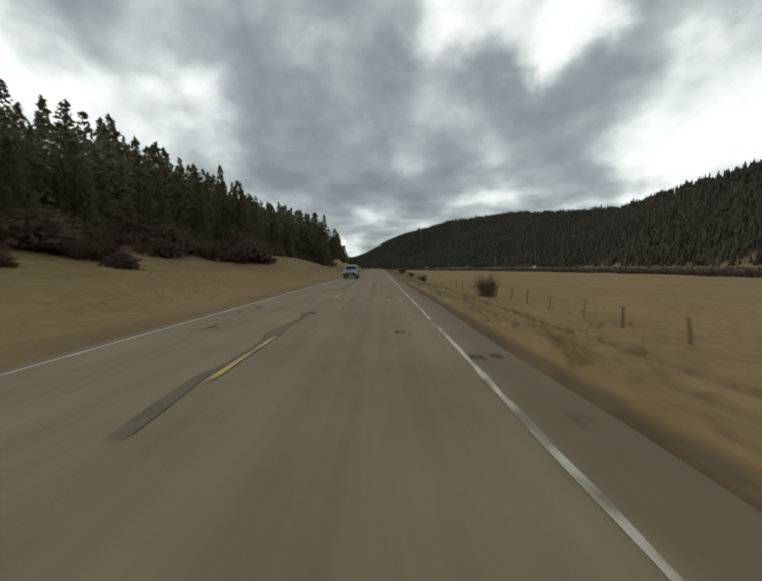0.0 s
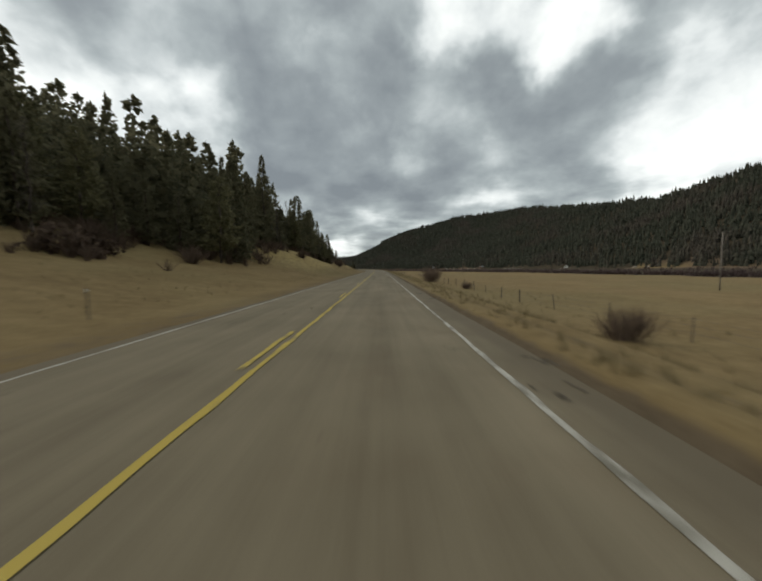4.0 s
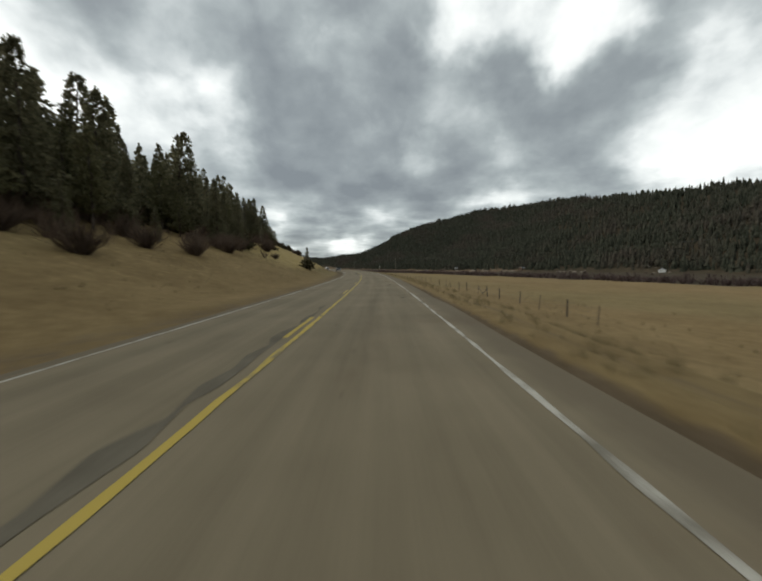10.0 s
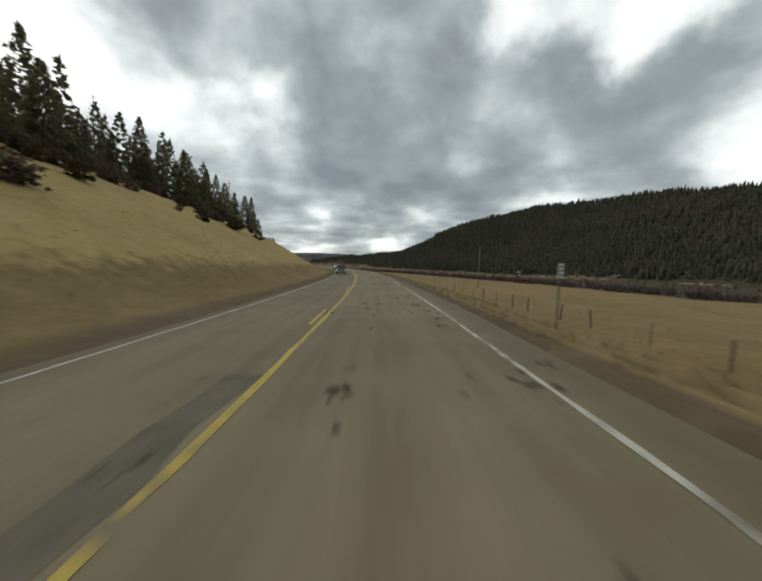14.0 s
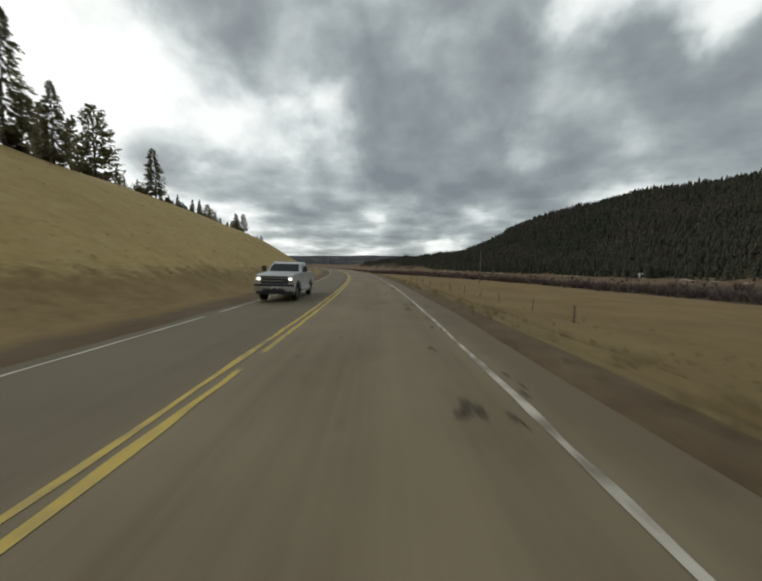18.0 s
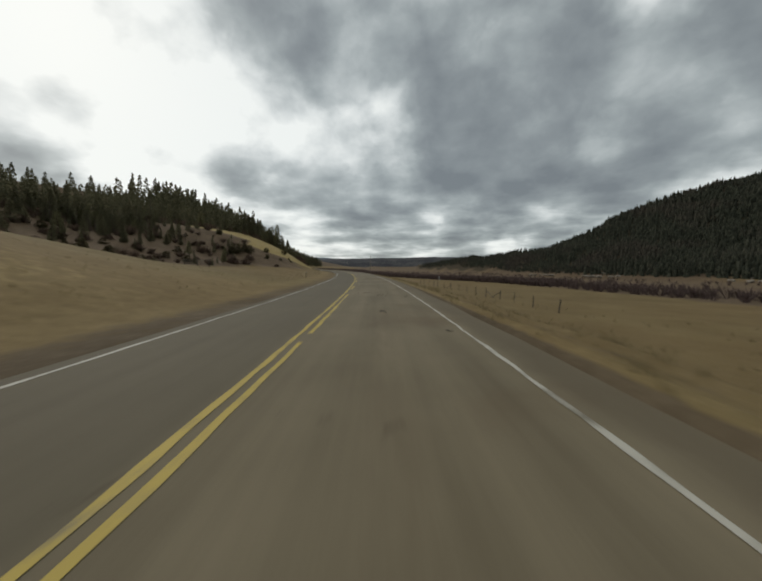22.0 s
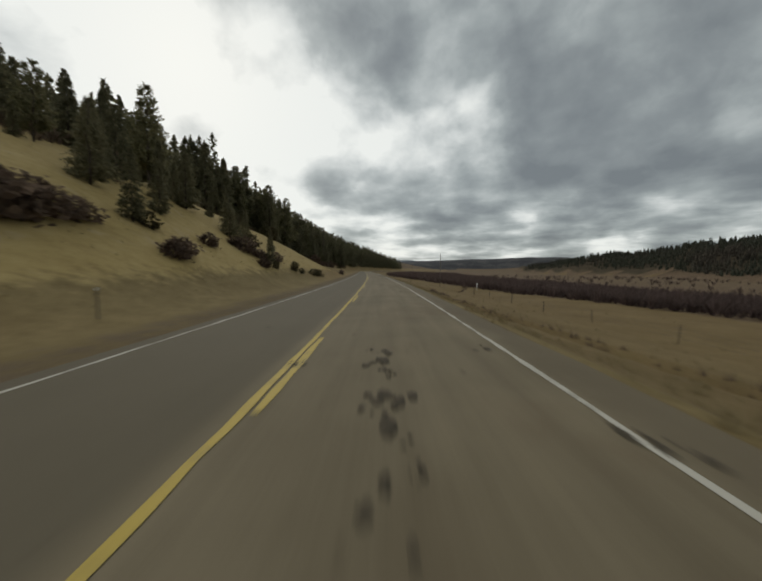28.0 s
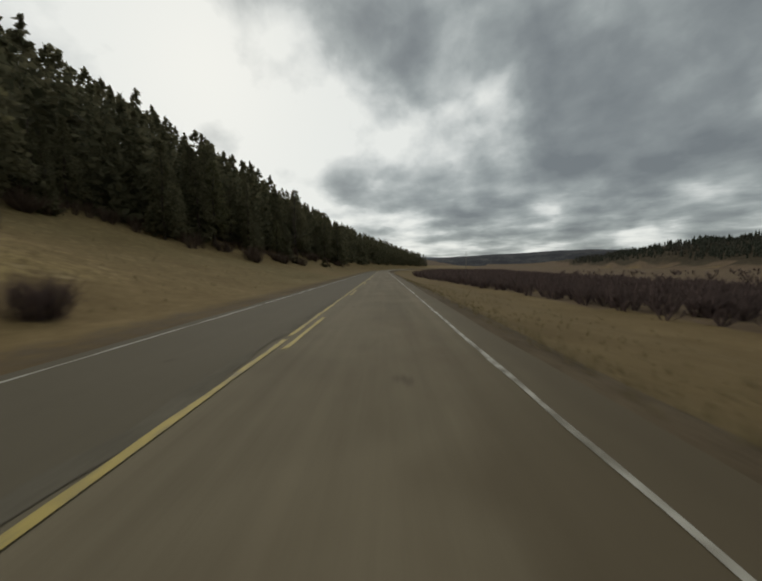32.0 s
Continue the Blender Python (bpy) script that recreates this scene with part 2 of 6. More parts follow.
def asphalt_material():
    """Weathered brown-grey chip seal; the road mesh carries metres along and across as its UV map."""
    m, n, b = material("weathered_asphalt")
    uv = n.add("ShaderNodeUVMap", uv_map="along").outputs[0]
    sep = n.add("ShaderNodeSeparateXYZ", [uv])
    across, along = sep.outputs[0], sep.outputs[1]
    streak_co = n.add("ShaderNodeCombineXYZ", [n.math("MULTIPLY", across, 1.6), n.math("MULTIPLY", along, 0.05), 0.0]).outputs[0]
    streak = n.noise(streak_co, 1.0, 5, 0.6).outputs[0]
    blotch = n.noise(uv, 0.35, 5, 0.6).outputs[0]
    grit = n.noise(uv, 38.0, 3, 0.7).outputs[0]
    v = n.math("ADD", n.math("MULTIPLY", streak, 0.42), n.math("ADD", n.math("MULTIPLY", blotch, 0.38), n.math("MULTIPLY", grit, 0.20)))
    col = n.ramp(v, [(0.36, (0.135, 0.107, 0.066)), (0.5, (0.190, 0.154, 0.098)), (0.64, (0.242, 0.196, 0.127))])
    # dusty brown mud dragged on to the outer side of the lane
    mud = n.math("MULTIPLY", n.range(n.noise(uv, 0.22, 6, 0.65).outputs[0], 0.5, 0.68), n.range(across, 0.2, 3.4))
    col = n.mix(n.math("MULTIPLY", mud, 0.55), col, (0.139, 0.096, 0.055))
    # a brown track of drips down the middle of the lane
    drip = n.math("MULTIPLY", n.range(n.math("ABSOLUTE", n.math("SUBTRACT", across, 1.85)), 0.55, 0.1), n.range(n.noise(n.add("ShaderNodeCombineXYZ", [across, n.math("MULTIPLY", along, 0.22), 0.0]).outputs[0], 0.9, 5, 0.65).outputs[0], 0.42, 0.66))
    col = n.mix(n.math("MULTIPLY", drip, 0.30), col, (0.111, 0.080, 0.046))
    # soil spread over the outer edge of the shoulder
    soil = n.range(n.math("ADD", across, n.math("MULTIPLY", n.math("SUBTRACT", n.noise(uv, 0.8, 6, 0.65).outputs[0], 0.5), 1.2)), 3.8, 4.4)
    soil = n.math("MAXIMUM", soil, n.range(n.math("SUBTRACT", n.math("MULTIPLY", n.noise(uv, 0.8, 6, 0.65).outputs[0], 0.9), across), 4.0, 4.4))
    col = n.mix(n.math("MULTIPLY", soil, 0.66), col, (0.122, 0.095, 0.060))
    # brown soil dragged over the edge of the lane beside the creek
    drag = n.math("MULTIPLY", n.range(n.math("ADD", across, n.math("MULTIPLY", n.math("SUBTRACT", blotch, 0.5), 4.0)), 2.4, 3.6), n.math("MULTIPLY", n.range(along, 764.0, 774.0), n.range(along, 802.0, 794.0)))
    col = n.mix(n.math("MULTIPLY", drag, 0.8), col, (0.091, 0.066, 0.036))
    # the far lane is a shade darker after the bend
    lane = n.math("MULTIPLY", n.range(across, 0.0, -0.5), n.math("ADD", n.math("MULTIPLY", n.range(along, 330.0, 440.0), 0.75), n.math("MULTIPLY", n.range(along, 520.0, 620.0), 0.25)))
    col = n.mix(n.math("MULTIPLY", lane, 0.85), col, (0.109, 0.091, 0.061))
    col = n.mix(n.math("MULTIPLY", n.range(along, 400.0, 480.0), 0.16), col, (0.095, 0.078, 0.049))
    # damp, dark wheel drips and clods
    spot = n.range(n.noise(n.add("ShaderNodeCombineXYZ", [across, n.math("MULTIPLY", along, 0.5), 0.0]).outputs[0], 1.9, 4, 0.6).outputs[0], 0.66, 0.74)
    col = n.mix(n.math("MULTIPLY", spot, 0.55), col, (0.061, 0.045, 0.028))
    m.node_tree.links.new(col, b.inputs["Base Color"])
    b.inputs["Roughness"].default_value = 0.85
    b.inputs["Specular IOR Level"].default_value = 0.25
    bp = n.add("ShaderNodeBump", {"Strength": 0.35, "Distance": 0.01, "Height": grit})
    m.node_tree.links.new(bp.outputs[0], b.inputs["Normal"])
    return m


def worn_paint(name, colour, worn, scale=2.2, cut=0.52):
    """Road paint, rubbed through to the asphalt in places."""
    m, n, b = material(name)
    uv = n.add("ShaderNodeUVMap", uv_map="along").outputs[0]
    w = n.math("ADD", n.math("MULTIPLY", n.noise(uv, scale, 6, 0.7).outputs[0], 0.6), n.math("MULTIPLY", n.noise(uv, 0.25, 3).outputs[0], 0.4))
    col = n.mix(n.range(w, cut, cut + 0.10), colour, worn)
    m.node_tree.links.new(col, b.inputs["Base Color"])
    b.inputs["Roughness"].default_value = 0.7
    return m


M_GROUND = ground_material()
M_ROAD = asphalt_material()
M_TAR = surface("crack_sealer", (0.104, 0.090, 0.066), (0.136, 0.118, 0.087), (0.175, 0.152, 0.112), 1.6, 0.95, 0.2, gloss=0.12)
M_WHITE = worn_paint("worn_white_road_paint", (0.47, 0.44, 0.37), (0.165, 0.145, 0.105), 3.0, cut=0.465)
M_WHITE2 = worn_paint("white_road_paint", (0.47, 0.44, 0.37), (0.165, 0.145, 0.105), 3.0, cut=0.505)
M_YELLOW = worn_paint("worn_yellow_road_paint", (0.44, 0.315, 0.046), (0.165, 0.135, 0.075), 3.4, cut=0.515)
M_YELLOW_OLD = worn_paint("rubbed_yellow_road_paint", (0.44, 0.33, 0.085), (0.165, 0.140, 0.085), 3.4, cut=0.49)
M_MUD = surface("dark_mud", (0.040, 0.032, 0.021), (0.070, 0.056, 0.037), (0.11, 0.088, 0.06), 8, 0.95, 0.6)
M_BARK = surface("grey_brown_bark", (0.045, 0.035, 0.028), (0.085, 0.068, 0.054), (0.14, 0.115, 0.092), 4, 0.95, 0.8)
M_FIR = foliage("dark_fir_needles", (0.090, 0.090, 0.054), (0.235, 0.215, 0.130))
M_PINE = foliage("pine_needles", (0.094, 0.096, 0.052), (0.245, 0.225, 0.124))
M_DEAD = foliage("dead_grey_twigs", (0.075, 0.064, 0.054), (0.17, 0.148, 0.125))
M_FARFIR = far_forest_material()
M_JUNIPER = foliage("juniper_needles", (0.042, 0.038, 0.020), (0.105, 0.088, 0.048))
M_TWIG = foliage("bare_brown_twigs", (0.066, 0.046, 0.034), (0.190, 0.138, 0.104))
M_WILLOW = foliage("red_brown_willow_twigs", (0.050, 0.036, 0.033), (0.145, 0.105, 0.094))
M_STRAW = foliage("dry_straw", (0.165, 0.130, 0.066), (0.320, 0.262, 0.150))
M_POST = surface("weathered_post_wood", (0.05, 0.04, 0.032), (0.10, 0.083, 0.066), (0.17, 0.145, 0.12), 9, 0.9, 0.5)
M_POLE = surface("grey_pole_wood", (0.10, 0.085, 0.07), (0.17, 0.148, 0.125), (0.25, 0.225, 0.195), 5, 0.9, 0.4)
M_ROCK = surface("pale_sandstone", (0.14, 0.115, 0.09), (0.24, 0.205, 0.165), (0.36, 0.32, 0.27), 2.2, 0.95, 0.9, dist=0.08)
M_WIRE = surface("dull_wire", (0.06, 0.06, 0.06), (0.10, 0.10, 0.10), (0.15, 0.15, 0.15), 9, 0.6, 0.0, 0.8)
M_WATER, _n, _b = material("creek_water")
_b.inputs["Base Color"].default_value, _b.inputs["Roughness"].default_value = (0.035, 0.035, 0.032, 1), 0.14
_bp = _n.add("ShaderNodeBump", {"Strength": 0.25, "Distance": 0.02, "Height": _n.noise(_n.add("ShaderNodeTexCoord").outputs["Object"], 3.0, 3).outputs[0]})
M_WATER.node_tree.links.new(_bp.outputs[0], _b.inputs["Normal"])


def plain(name, colour, rough=0.5, metal=0.0, gloss=0.5, grime=0.12, scale=3.0, coat=0.0):
    """A painted, metal or rubber surface with faint dirt."""
    m, n, b = material(name)
    g = n.noise(n.add("ShaderNodeTexCoord").outputs["Object"], scale, 5, 0.6).outputs[0]
    col = n.mix(n.math("MULTIPLY", n.range(g, 0.4, 0.75), grime), colour, (0.10, 0.085, 0.065))
    m.node_tree.links.new(col, b.inputs["Base Color"])
    b.inputs["Roughness"].default_value, b.inputs["Metallic"].default_value = rough, metal
    b.inputs["Specular IOR Level"].default_value, b.inputs["Coat Weight"].default_value = gloss, coat
    return m

# ---------------------------------------------------------------- the lie of the land
# The uphill side: metres along, then the height at each distance to the left of the yellow line
LEFT_U = [-6.0, -9.0, -12.0, -23.0, -34.0, -43.0, -78.0, -138.0, -250.0]
FIRST_HILL = [(-300, -0.1, 0, 0.3, 1.5, 3.98, 6, 20, 35, 44),
        (40, -0.1, 0, 0.3, 1.6, 4.57, 7, 22, 38, 48),
        (66, -0.1, 0.1, 0.5, 2.2, 5.6, 8.6, 25, 39, 48),
        (80, -0.1, 0.3, 1.3, 4.5, 7.4, 10, 26, 40, 48),
        (98, -0.1, 0.3, 1.4, 4.9, 7.6, 10, 27, 41, 49),
        (118, -0.1, 0.1, 0.5, 2.6, 6.2, 9, 27, 42, 50),
        (160, -0.1, 0.1, 0.6, 2.6, 6.4, 9.5, 26, 42, 50),
        (182, -0.1, 0.4, 1.9, 6.2, 9.39, 12, 23, 36, 46)]
CUT_BANK = [(200, -0.1, 0.5, 2.2, 6.6, 9.85, 12.5, 24, 36, 46),
        (222, -0.1, 0.3, 1.5, 5.6, 9.2, 12, 24, 36, 46),
        (262, -0.1, 0.1, 0.8, 3.6, 7.67, 11, 24, 38, 48),
        (310, -0.1, 0.3, 1.5, 5.5, 9.35, 12.5, 25, 38, 46),
        (345, -0.1, 0.7, 2.4, 7.6, 11.56, 14.8, 26, 38, 44),
        (400, -0.1, 0.7, 2.4, 7.8, 12.4, 15, 22, 30, 34),
        (450, -0.1, 0.6, 2.2, 8.2, 12.6, 14, 16, 18, 18),
        (500, -0.1, 0.5, 2, 8.2, 12.8, 13.4, 13.5, 14, 14)]
PASTURE = [(530, -0.1, 0.5, 2.1, 8.6, 12.8, 13.2, 13.3, 13, 14),
        (545, -0.1, 0.5, 2.2, 8.5, 11.7, 12.2, 12.6, 13.3, 14.5),
        (556, -0.1, 0.3, 1.5, 5.8, 10.0, 11, 12, 13.5, 16),
        (566, -0.1, 0.2, 0.9, 3.8, 7.6, 9, 10.6, 13.5, 18),
        (575, -0.1, 0.1, 0.6, 2.6, 5.2, 6.6, 9, 13.5, 20),
        (588, -0.1, 0, 0.3, 1.8, 3.7, 5.0, 8.5, 22, 33),
        (605, -0.1, 0, 0.2, 0.9, 2.2, 3.2, 11, 28, 40),
        (630, -0.1, 0, 0.1, 0.5, 1.33, 2, 13, 30, 41),
        (655, -0.1, 0, 0.2, 1.2, 3.3, 5.0, 15, 26, 36)]
SECOND_HILL = [(685, -0.1, 0.3, 1.5, 7.0, 11.0, 13.2, 19.5, 28, 35),
        (708, -0.1, 0.4, 2.0, 8.6, 13.2, 16, 21.5, 28, 34),
        (722, -0.1, 0.5, 2.3, 9.1, 14.4, 17.4, 22.5, 30, 36),
        (740, -0.1, 0.5, 2.49, 9.5, 15.0, 18.8, 25, 34, 41),
        (785, -0.1, 0.5, 2.26, 8.36, 12.77, 16.38, 25, 35, 42)]
FAR_END = [(815, -0.1, 0.2, 1.1, 4.4, 8.3, 11.5, 32, 48, 56),
        (850, -0.1, 0.1, 0.7, 3.4, 8.13, 12, 34, 52, 60),
        (920, -0.1, 0.2, 0.8, 5, 11.6, 17, 38, 56, 64),
        (1000, -0.1, 0.2, 1, 6, 13.15, 19, 40, 56, 64),
        (1250, -0.1, 0.2, 0.8, 3.2, 6.39, 9, 24, 44, 62),
        (1500, -0.1, 0.1, 0.4, 2, 4.2, 6, 18, 34, 44),
        (2200, -0.1, 0, 0, 0, 0.55, 1, 3, 6, 10),
        (6000, -0.1, 0, 0, 0, 0, 0, 0, 4, 8)]
LEFT_Z = FIRST_HILL + CUT_BANK + PASTURE + SECOND_HILL + FAR_END
# The valley side: distance to the right, height; and how far the meadow lies below the road along the way
RIGHT_Z = [(3.9, -0.30), (4.62, -0.30), (4.85, -0.40), (5.1, -0.40), (5.5, -0.20), (6.1, -0.16), (6.6, -0.32), (7.0, -0.40), (7.5, -0.36), (8.2, -0.55), (9.5, -1.15), (12.0, -1.85), (15.0, -2.10), (20.0, -2.25), (45.0, -2.7), (100.0, -3.4), (250.0, -4.2)]
CREEK_SIDE = [(3.9, -0.30), (4.62, -0.30), (4.85, -0.40), (5.5, -0.42), (6.1, -0.52), (7.0, -0.90), (8.2, -1.30), (9.5, -1.65), (12.0, -2.1), (15.0, -2.55), (20.0, -3.3), (26.0, -3.7)]
MEADOW = [(-300, 1.0), (560, 1.0), (660, 1.15), (720, 1.45), (780, 1.6), (850, 1.5), (1100, 1.2), (6000, 1.0)]
# The wooded hill across the valley: its foot and its ridge
FOOT = [(380, -400), (365, -200), (350, 0), (330, 200), (300, 450), (274, 599), (178, 765), (80, 880), (-30, 965), (-100, 1040), (-180, 1130), (-260, 1220), (-340, 1310), (-420, 1420), (-450, 1500)]
RIDGE = [(760, -400, 185), (730, 0, 185), (640, 350, 168), (560, 560, 143), (525, 740, 116), (500, 900, 140), (478, 1040, 160), (430, 1190, 176), (396, 1290, 184),
         (257, 1264, 162), (89, 1206, 114), (0, 1165, 76), (-80, 1200, 44), (-170, 1250, 31), (-240, 1310, 28), (-340, 1400, 22), (-430, 1490, 13)]


def near_line(px, py, line):
    """Distance from points to a polyline, the third value there, and the side (positive to the left of its way)."""
    best = np.full(px.shape, 1e9)
    val = np.zeros(px.shape)
    side = np.zeros(px.shape)
    for a, b in zip(line[:-1], line[1:]):
        ax, ay, dx, dy = a[0], a[1], b[0] - a[0], b[1] - a[1]
        f = np.clip(((px - ax) * dx + (py - ay) * dy) / (dx * dx + dy * dy), 0, 1)
        ex, ey = px - ax - f * dx, py - ay - f * dy
        d = np.hypot(ex, ey)
        hit = d < best
        best = np.where(hit, d, best)
        if len(a) > 2:
            val = np.where(hit, a[2] + f * (b[2] - a[2]), val)
        side = np.where(hit, np.sign(dx * ey - dy * ex), side)
    return best, val, side


def waves(px, py, size):
    """Smooth unevenness made of a few sines."""
    k = 2 * math.pi / size
    return (np.sin(k * px + 1.3 * np.sin(k * 0.7 * py + 1.0)) + np.sin(k * 0.8 * py + 1.7 * np.sin(k * 0.6 * px + 2.0)) + np.sin(k * 0.55 * (px + py) + 0.4)) / 3


def hill(px, py):
    df, _, side = near_line(px, py, FOOT)
    dr, zr, over = near_line(px, py, RIDGE)
    inside = side < 0
    f = df / (df + dr + 1e-6)
    front = (zr + 4) * np.clip(f, 0, 1) ** 1.15
    behind = (zr + 4) * np.clip(1 - dr / 700, 0, 1)
    z = np.where(over < 0, behind, front)
    z = z + np.minimum(df / 40, 1) * (5 * waves(px, py, 170) + 3 * waves(py, px, 70))
    return np.where(inside, np.maximum(z, 0), 0.0)


CREEK = [(700, 15, 0.5), (722, 10.4, 0.5), (740, 9.7, 0.5), (750, 9.9, 0.55), (756, 10.6, 0.9), (760, 11.8, 1.0), (764, 13.8, 1.15), (768, 16.6, 1.0), (771, 18.8, 1.0), (774, 20.8, 0.7), (778, 23, 0.6), (783, 24.8, 0.6), (790, 28, 0.6), (805, 34, 0.6)]


def land(s, u):
    """Height of the ground at s along and u across the highway."""
    s, u = np.broadcast_arrays(np.asarray(s, float), np.asarray(u, float))
    keys = [r[0] for r in LEFT_Z]
    cols = [np.interp(s, keys, [r[i + 1] for r in LEFT_Z]) for i in range(len(LEFT_U))]
    zl = np.full(s.shape, -0.1)
    for i in range(len(LEFT_U) - 1):
        a, b = LEFT_U[i], LEFT_U[i + 1]
        f = np.clip((u - a) / (b - a), 0, 1)
        seg = cols[i] + (cols[i + 1] - cols[i]) * (f if i else f * f)
        zl = np.where(u <= a, seg, zl)
    zr = np.interp(u, [k[0] for k in RIGHT_Z], [k[1] for k in RIGHT_Z])
    m = np.interp(s, [k[0] for k in MEADOW], [k[1] for k in MEADOW])
    q = np.clip((m - 1) / 0.4, 0, 1) * np.clip((26 - u) / 6, 0, 1)
    low = np.interp(u, [k[0] for k in CREEK_SIDE], [k[1] for k in CREEK_SIDE])
    zr = np.where(u > 8.0, zr * (1 + (m - 1) * np.clip((u - 8) / 6, 0, 1)), zr) * (1 - q) + low * q
    px, py = road_point(s, u)
    z = np.where(u < -5.0, zl, np.where(u > 3.9, zr, np.where(u > -4.1, -0.3, -0.1)))
    rough = np.clip((np.abs(u) - 8) / 18, 0, 1)
    z = z + rough * (0.22 * waves(px, py, 23) + 0.10 * waves(py, px, 7)) + np.clip((-u - 30) / 40, 0, 1) * 1.6 * waves(px, py, 47)
    z = z + np.clip((u - 5.5) / 2, 0, 1) * np.clip((14 - u) / 4, 0, 1) * 0.10 * waves(px, py, 9)
    far = np.clip((np.hypot(px, py - 400) - 900) / 900, 0, 1)
    z = z + far * (10 + 12 * waves(px, py, 900) + 5 * waves(py, px, 330)) * (u > 30)
    z = z + np.where(u > 120, hill(px, py), 0.0)
    # verges follow the lean of the road
    z = z + table(BANK, s) * np.clip(u, -4.4, 4.4) * np.clip((22 - np.abs(u)) / 15, 0, 1)
    # the creek's bed
    cx, cy = road_point(np.array([c[0] for c in CREEK], float), np.array([c[1] for c in CREEK], float))
    bed = (s > 690) & (s < 835) & (u > 7.5) & (u < 45)
    if bed.any():
        d, wide, _ = near_line(px, py, list(zip(cx, cy, [c[2] for c in CREEK])))
        z = np.where(bed, z - 0.75 * np.clip(1 - (d - wide) / 0.55, 0, 1), z)
    return z


TREE_EDGE = [(-300, -36), (90, -36), (120, -34), (150, -27), (175, -24), (194, -26), (208, -30.5), (226, -31), (240, -27), (262, -25), (285, -29), (305, -25), (335, -25), (352, -30), (375, -36), (405, -38),
             (450, -38), (500, -44), (545, -48), (575, -85), (610, -88), (640, -82), (660, -68), (690, -66), (708, -62), (722, -43), (740, -40), (785, -41), (812, -34), (850, -28), (920, -22), (1000, -21), (1600, -28)]
TREE_MANY = [(-300, 1), (15, 1), (30, 0.6), (125, 0.6), (140, 1), (428, 1.0), (442, 0.6), (452, 0.25), (462, 0.04), (560, 0.08), (585, 0.8), (660, 0.9), (1600, 1)]

STRIP = [(-60, 100), (0, 100), (150, 125), (300, 108), (400, 78), (530, 62), (640, 56), (700, 50), (740, 43), (790, 32), (830, 28), (960, 19), (1200, 18)]


def tree_edge(s):
    """Where the wood begins, with a ragged edge."""
    s = np.asarray(s, float)
    return table(TREE_EDGE, s) + 2.6 * np.sin(s * 0.21) + 2.2 * np.sin(s * 0.087 + 1.0) + 1.5 * np.sin(s * 0.53 + 2.0)


s_axis = np.concatenate([np.arange(-300, -40, 10), np.arange(-40, 900, 2.0), np.arange(900, 1300, 6), np.arange(1300, 2000, 30), np.arange(2000, 5400, 170)])
u_axis = np.concatenate([-np.geomspace(300, 60, 26), np.arange(-57, -18, 3.0), np.arange(-18, -7, 1.2), [-6.6, -6.0, -5.2, -4.6, -4.25, -3.9, 4.2, 4.62, 4.85, 5.1, 5.3, 5.5, 5.8, 6.1, 6.35, 6.6, 7.0, 7.5, 8.0, 8.4, 8.8, 9.2, 9.6, 10.0, 10.4, 10.8, 11.2, 11.6, 12, 12.4, 12.8, 13.2, 13.6, 14, 14.5, 15, 15.5, 16, 16.5, 17, 17.5, 18, 18.5, 19, 19.5, 20, 21, 22, 24, 27, 30, 34, 38, 44, 50, 58, 66, 76, 88, 100],
                         np.geomspace(112, 300, 16)])
out_l, out_r = np.array([2600., 1500, 900, 600, 450, 360]), np.concatenate([np.arange(330, 1000, 30), [1100., 1250, 1500, 1900, 2500, 3400]])


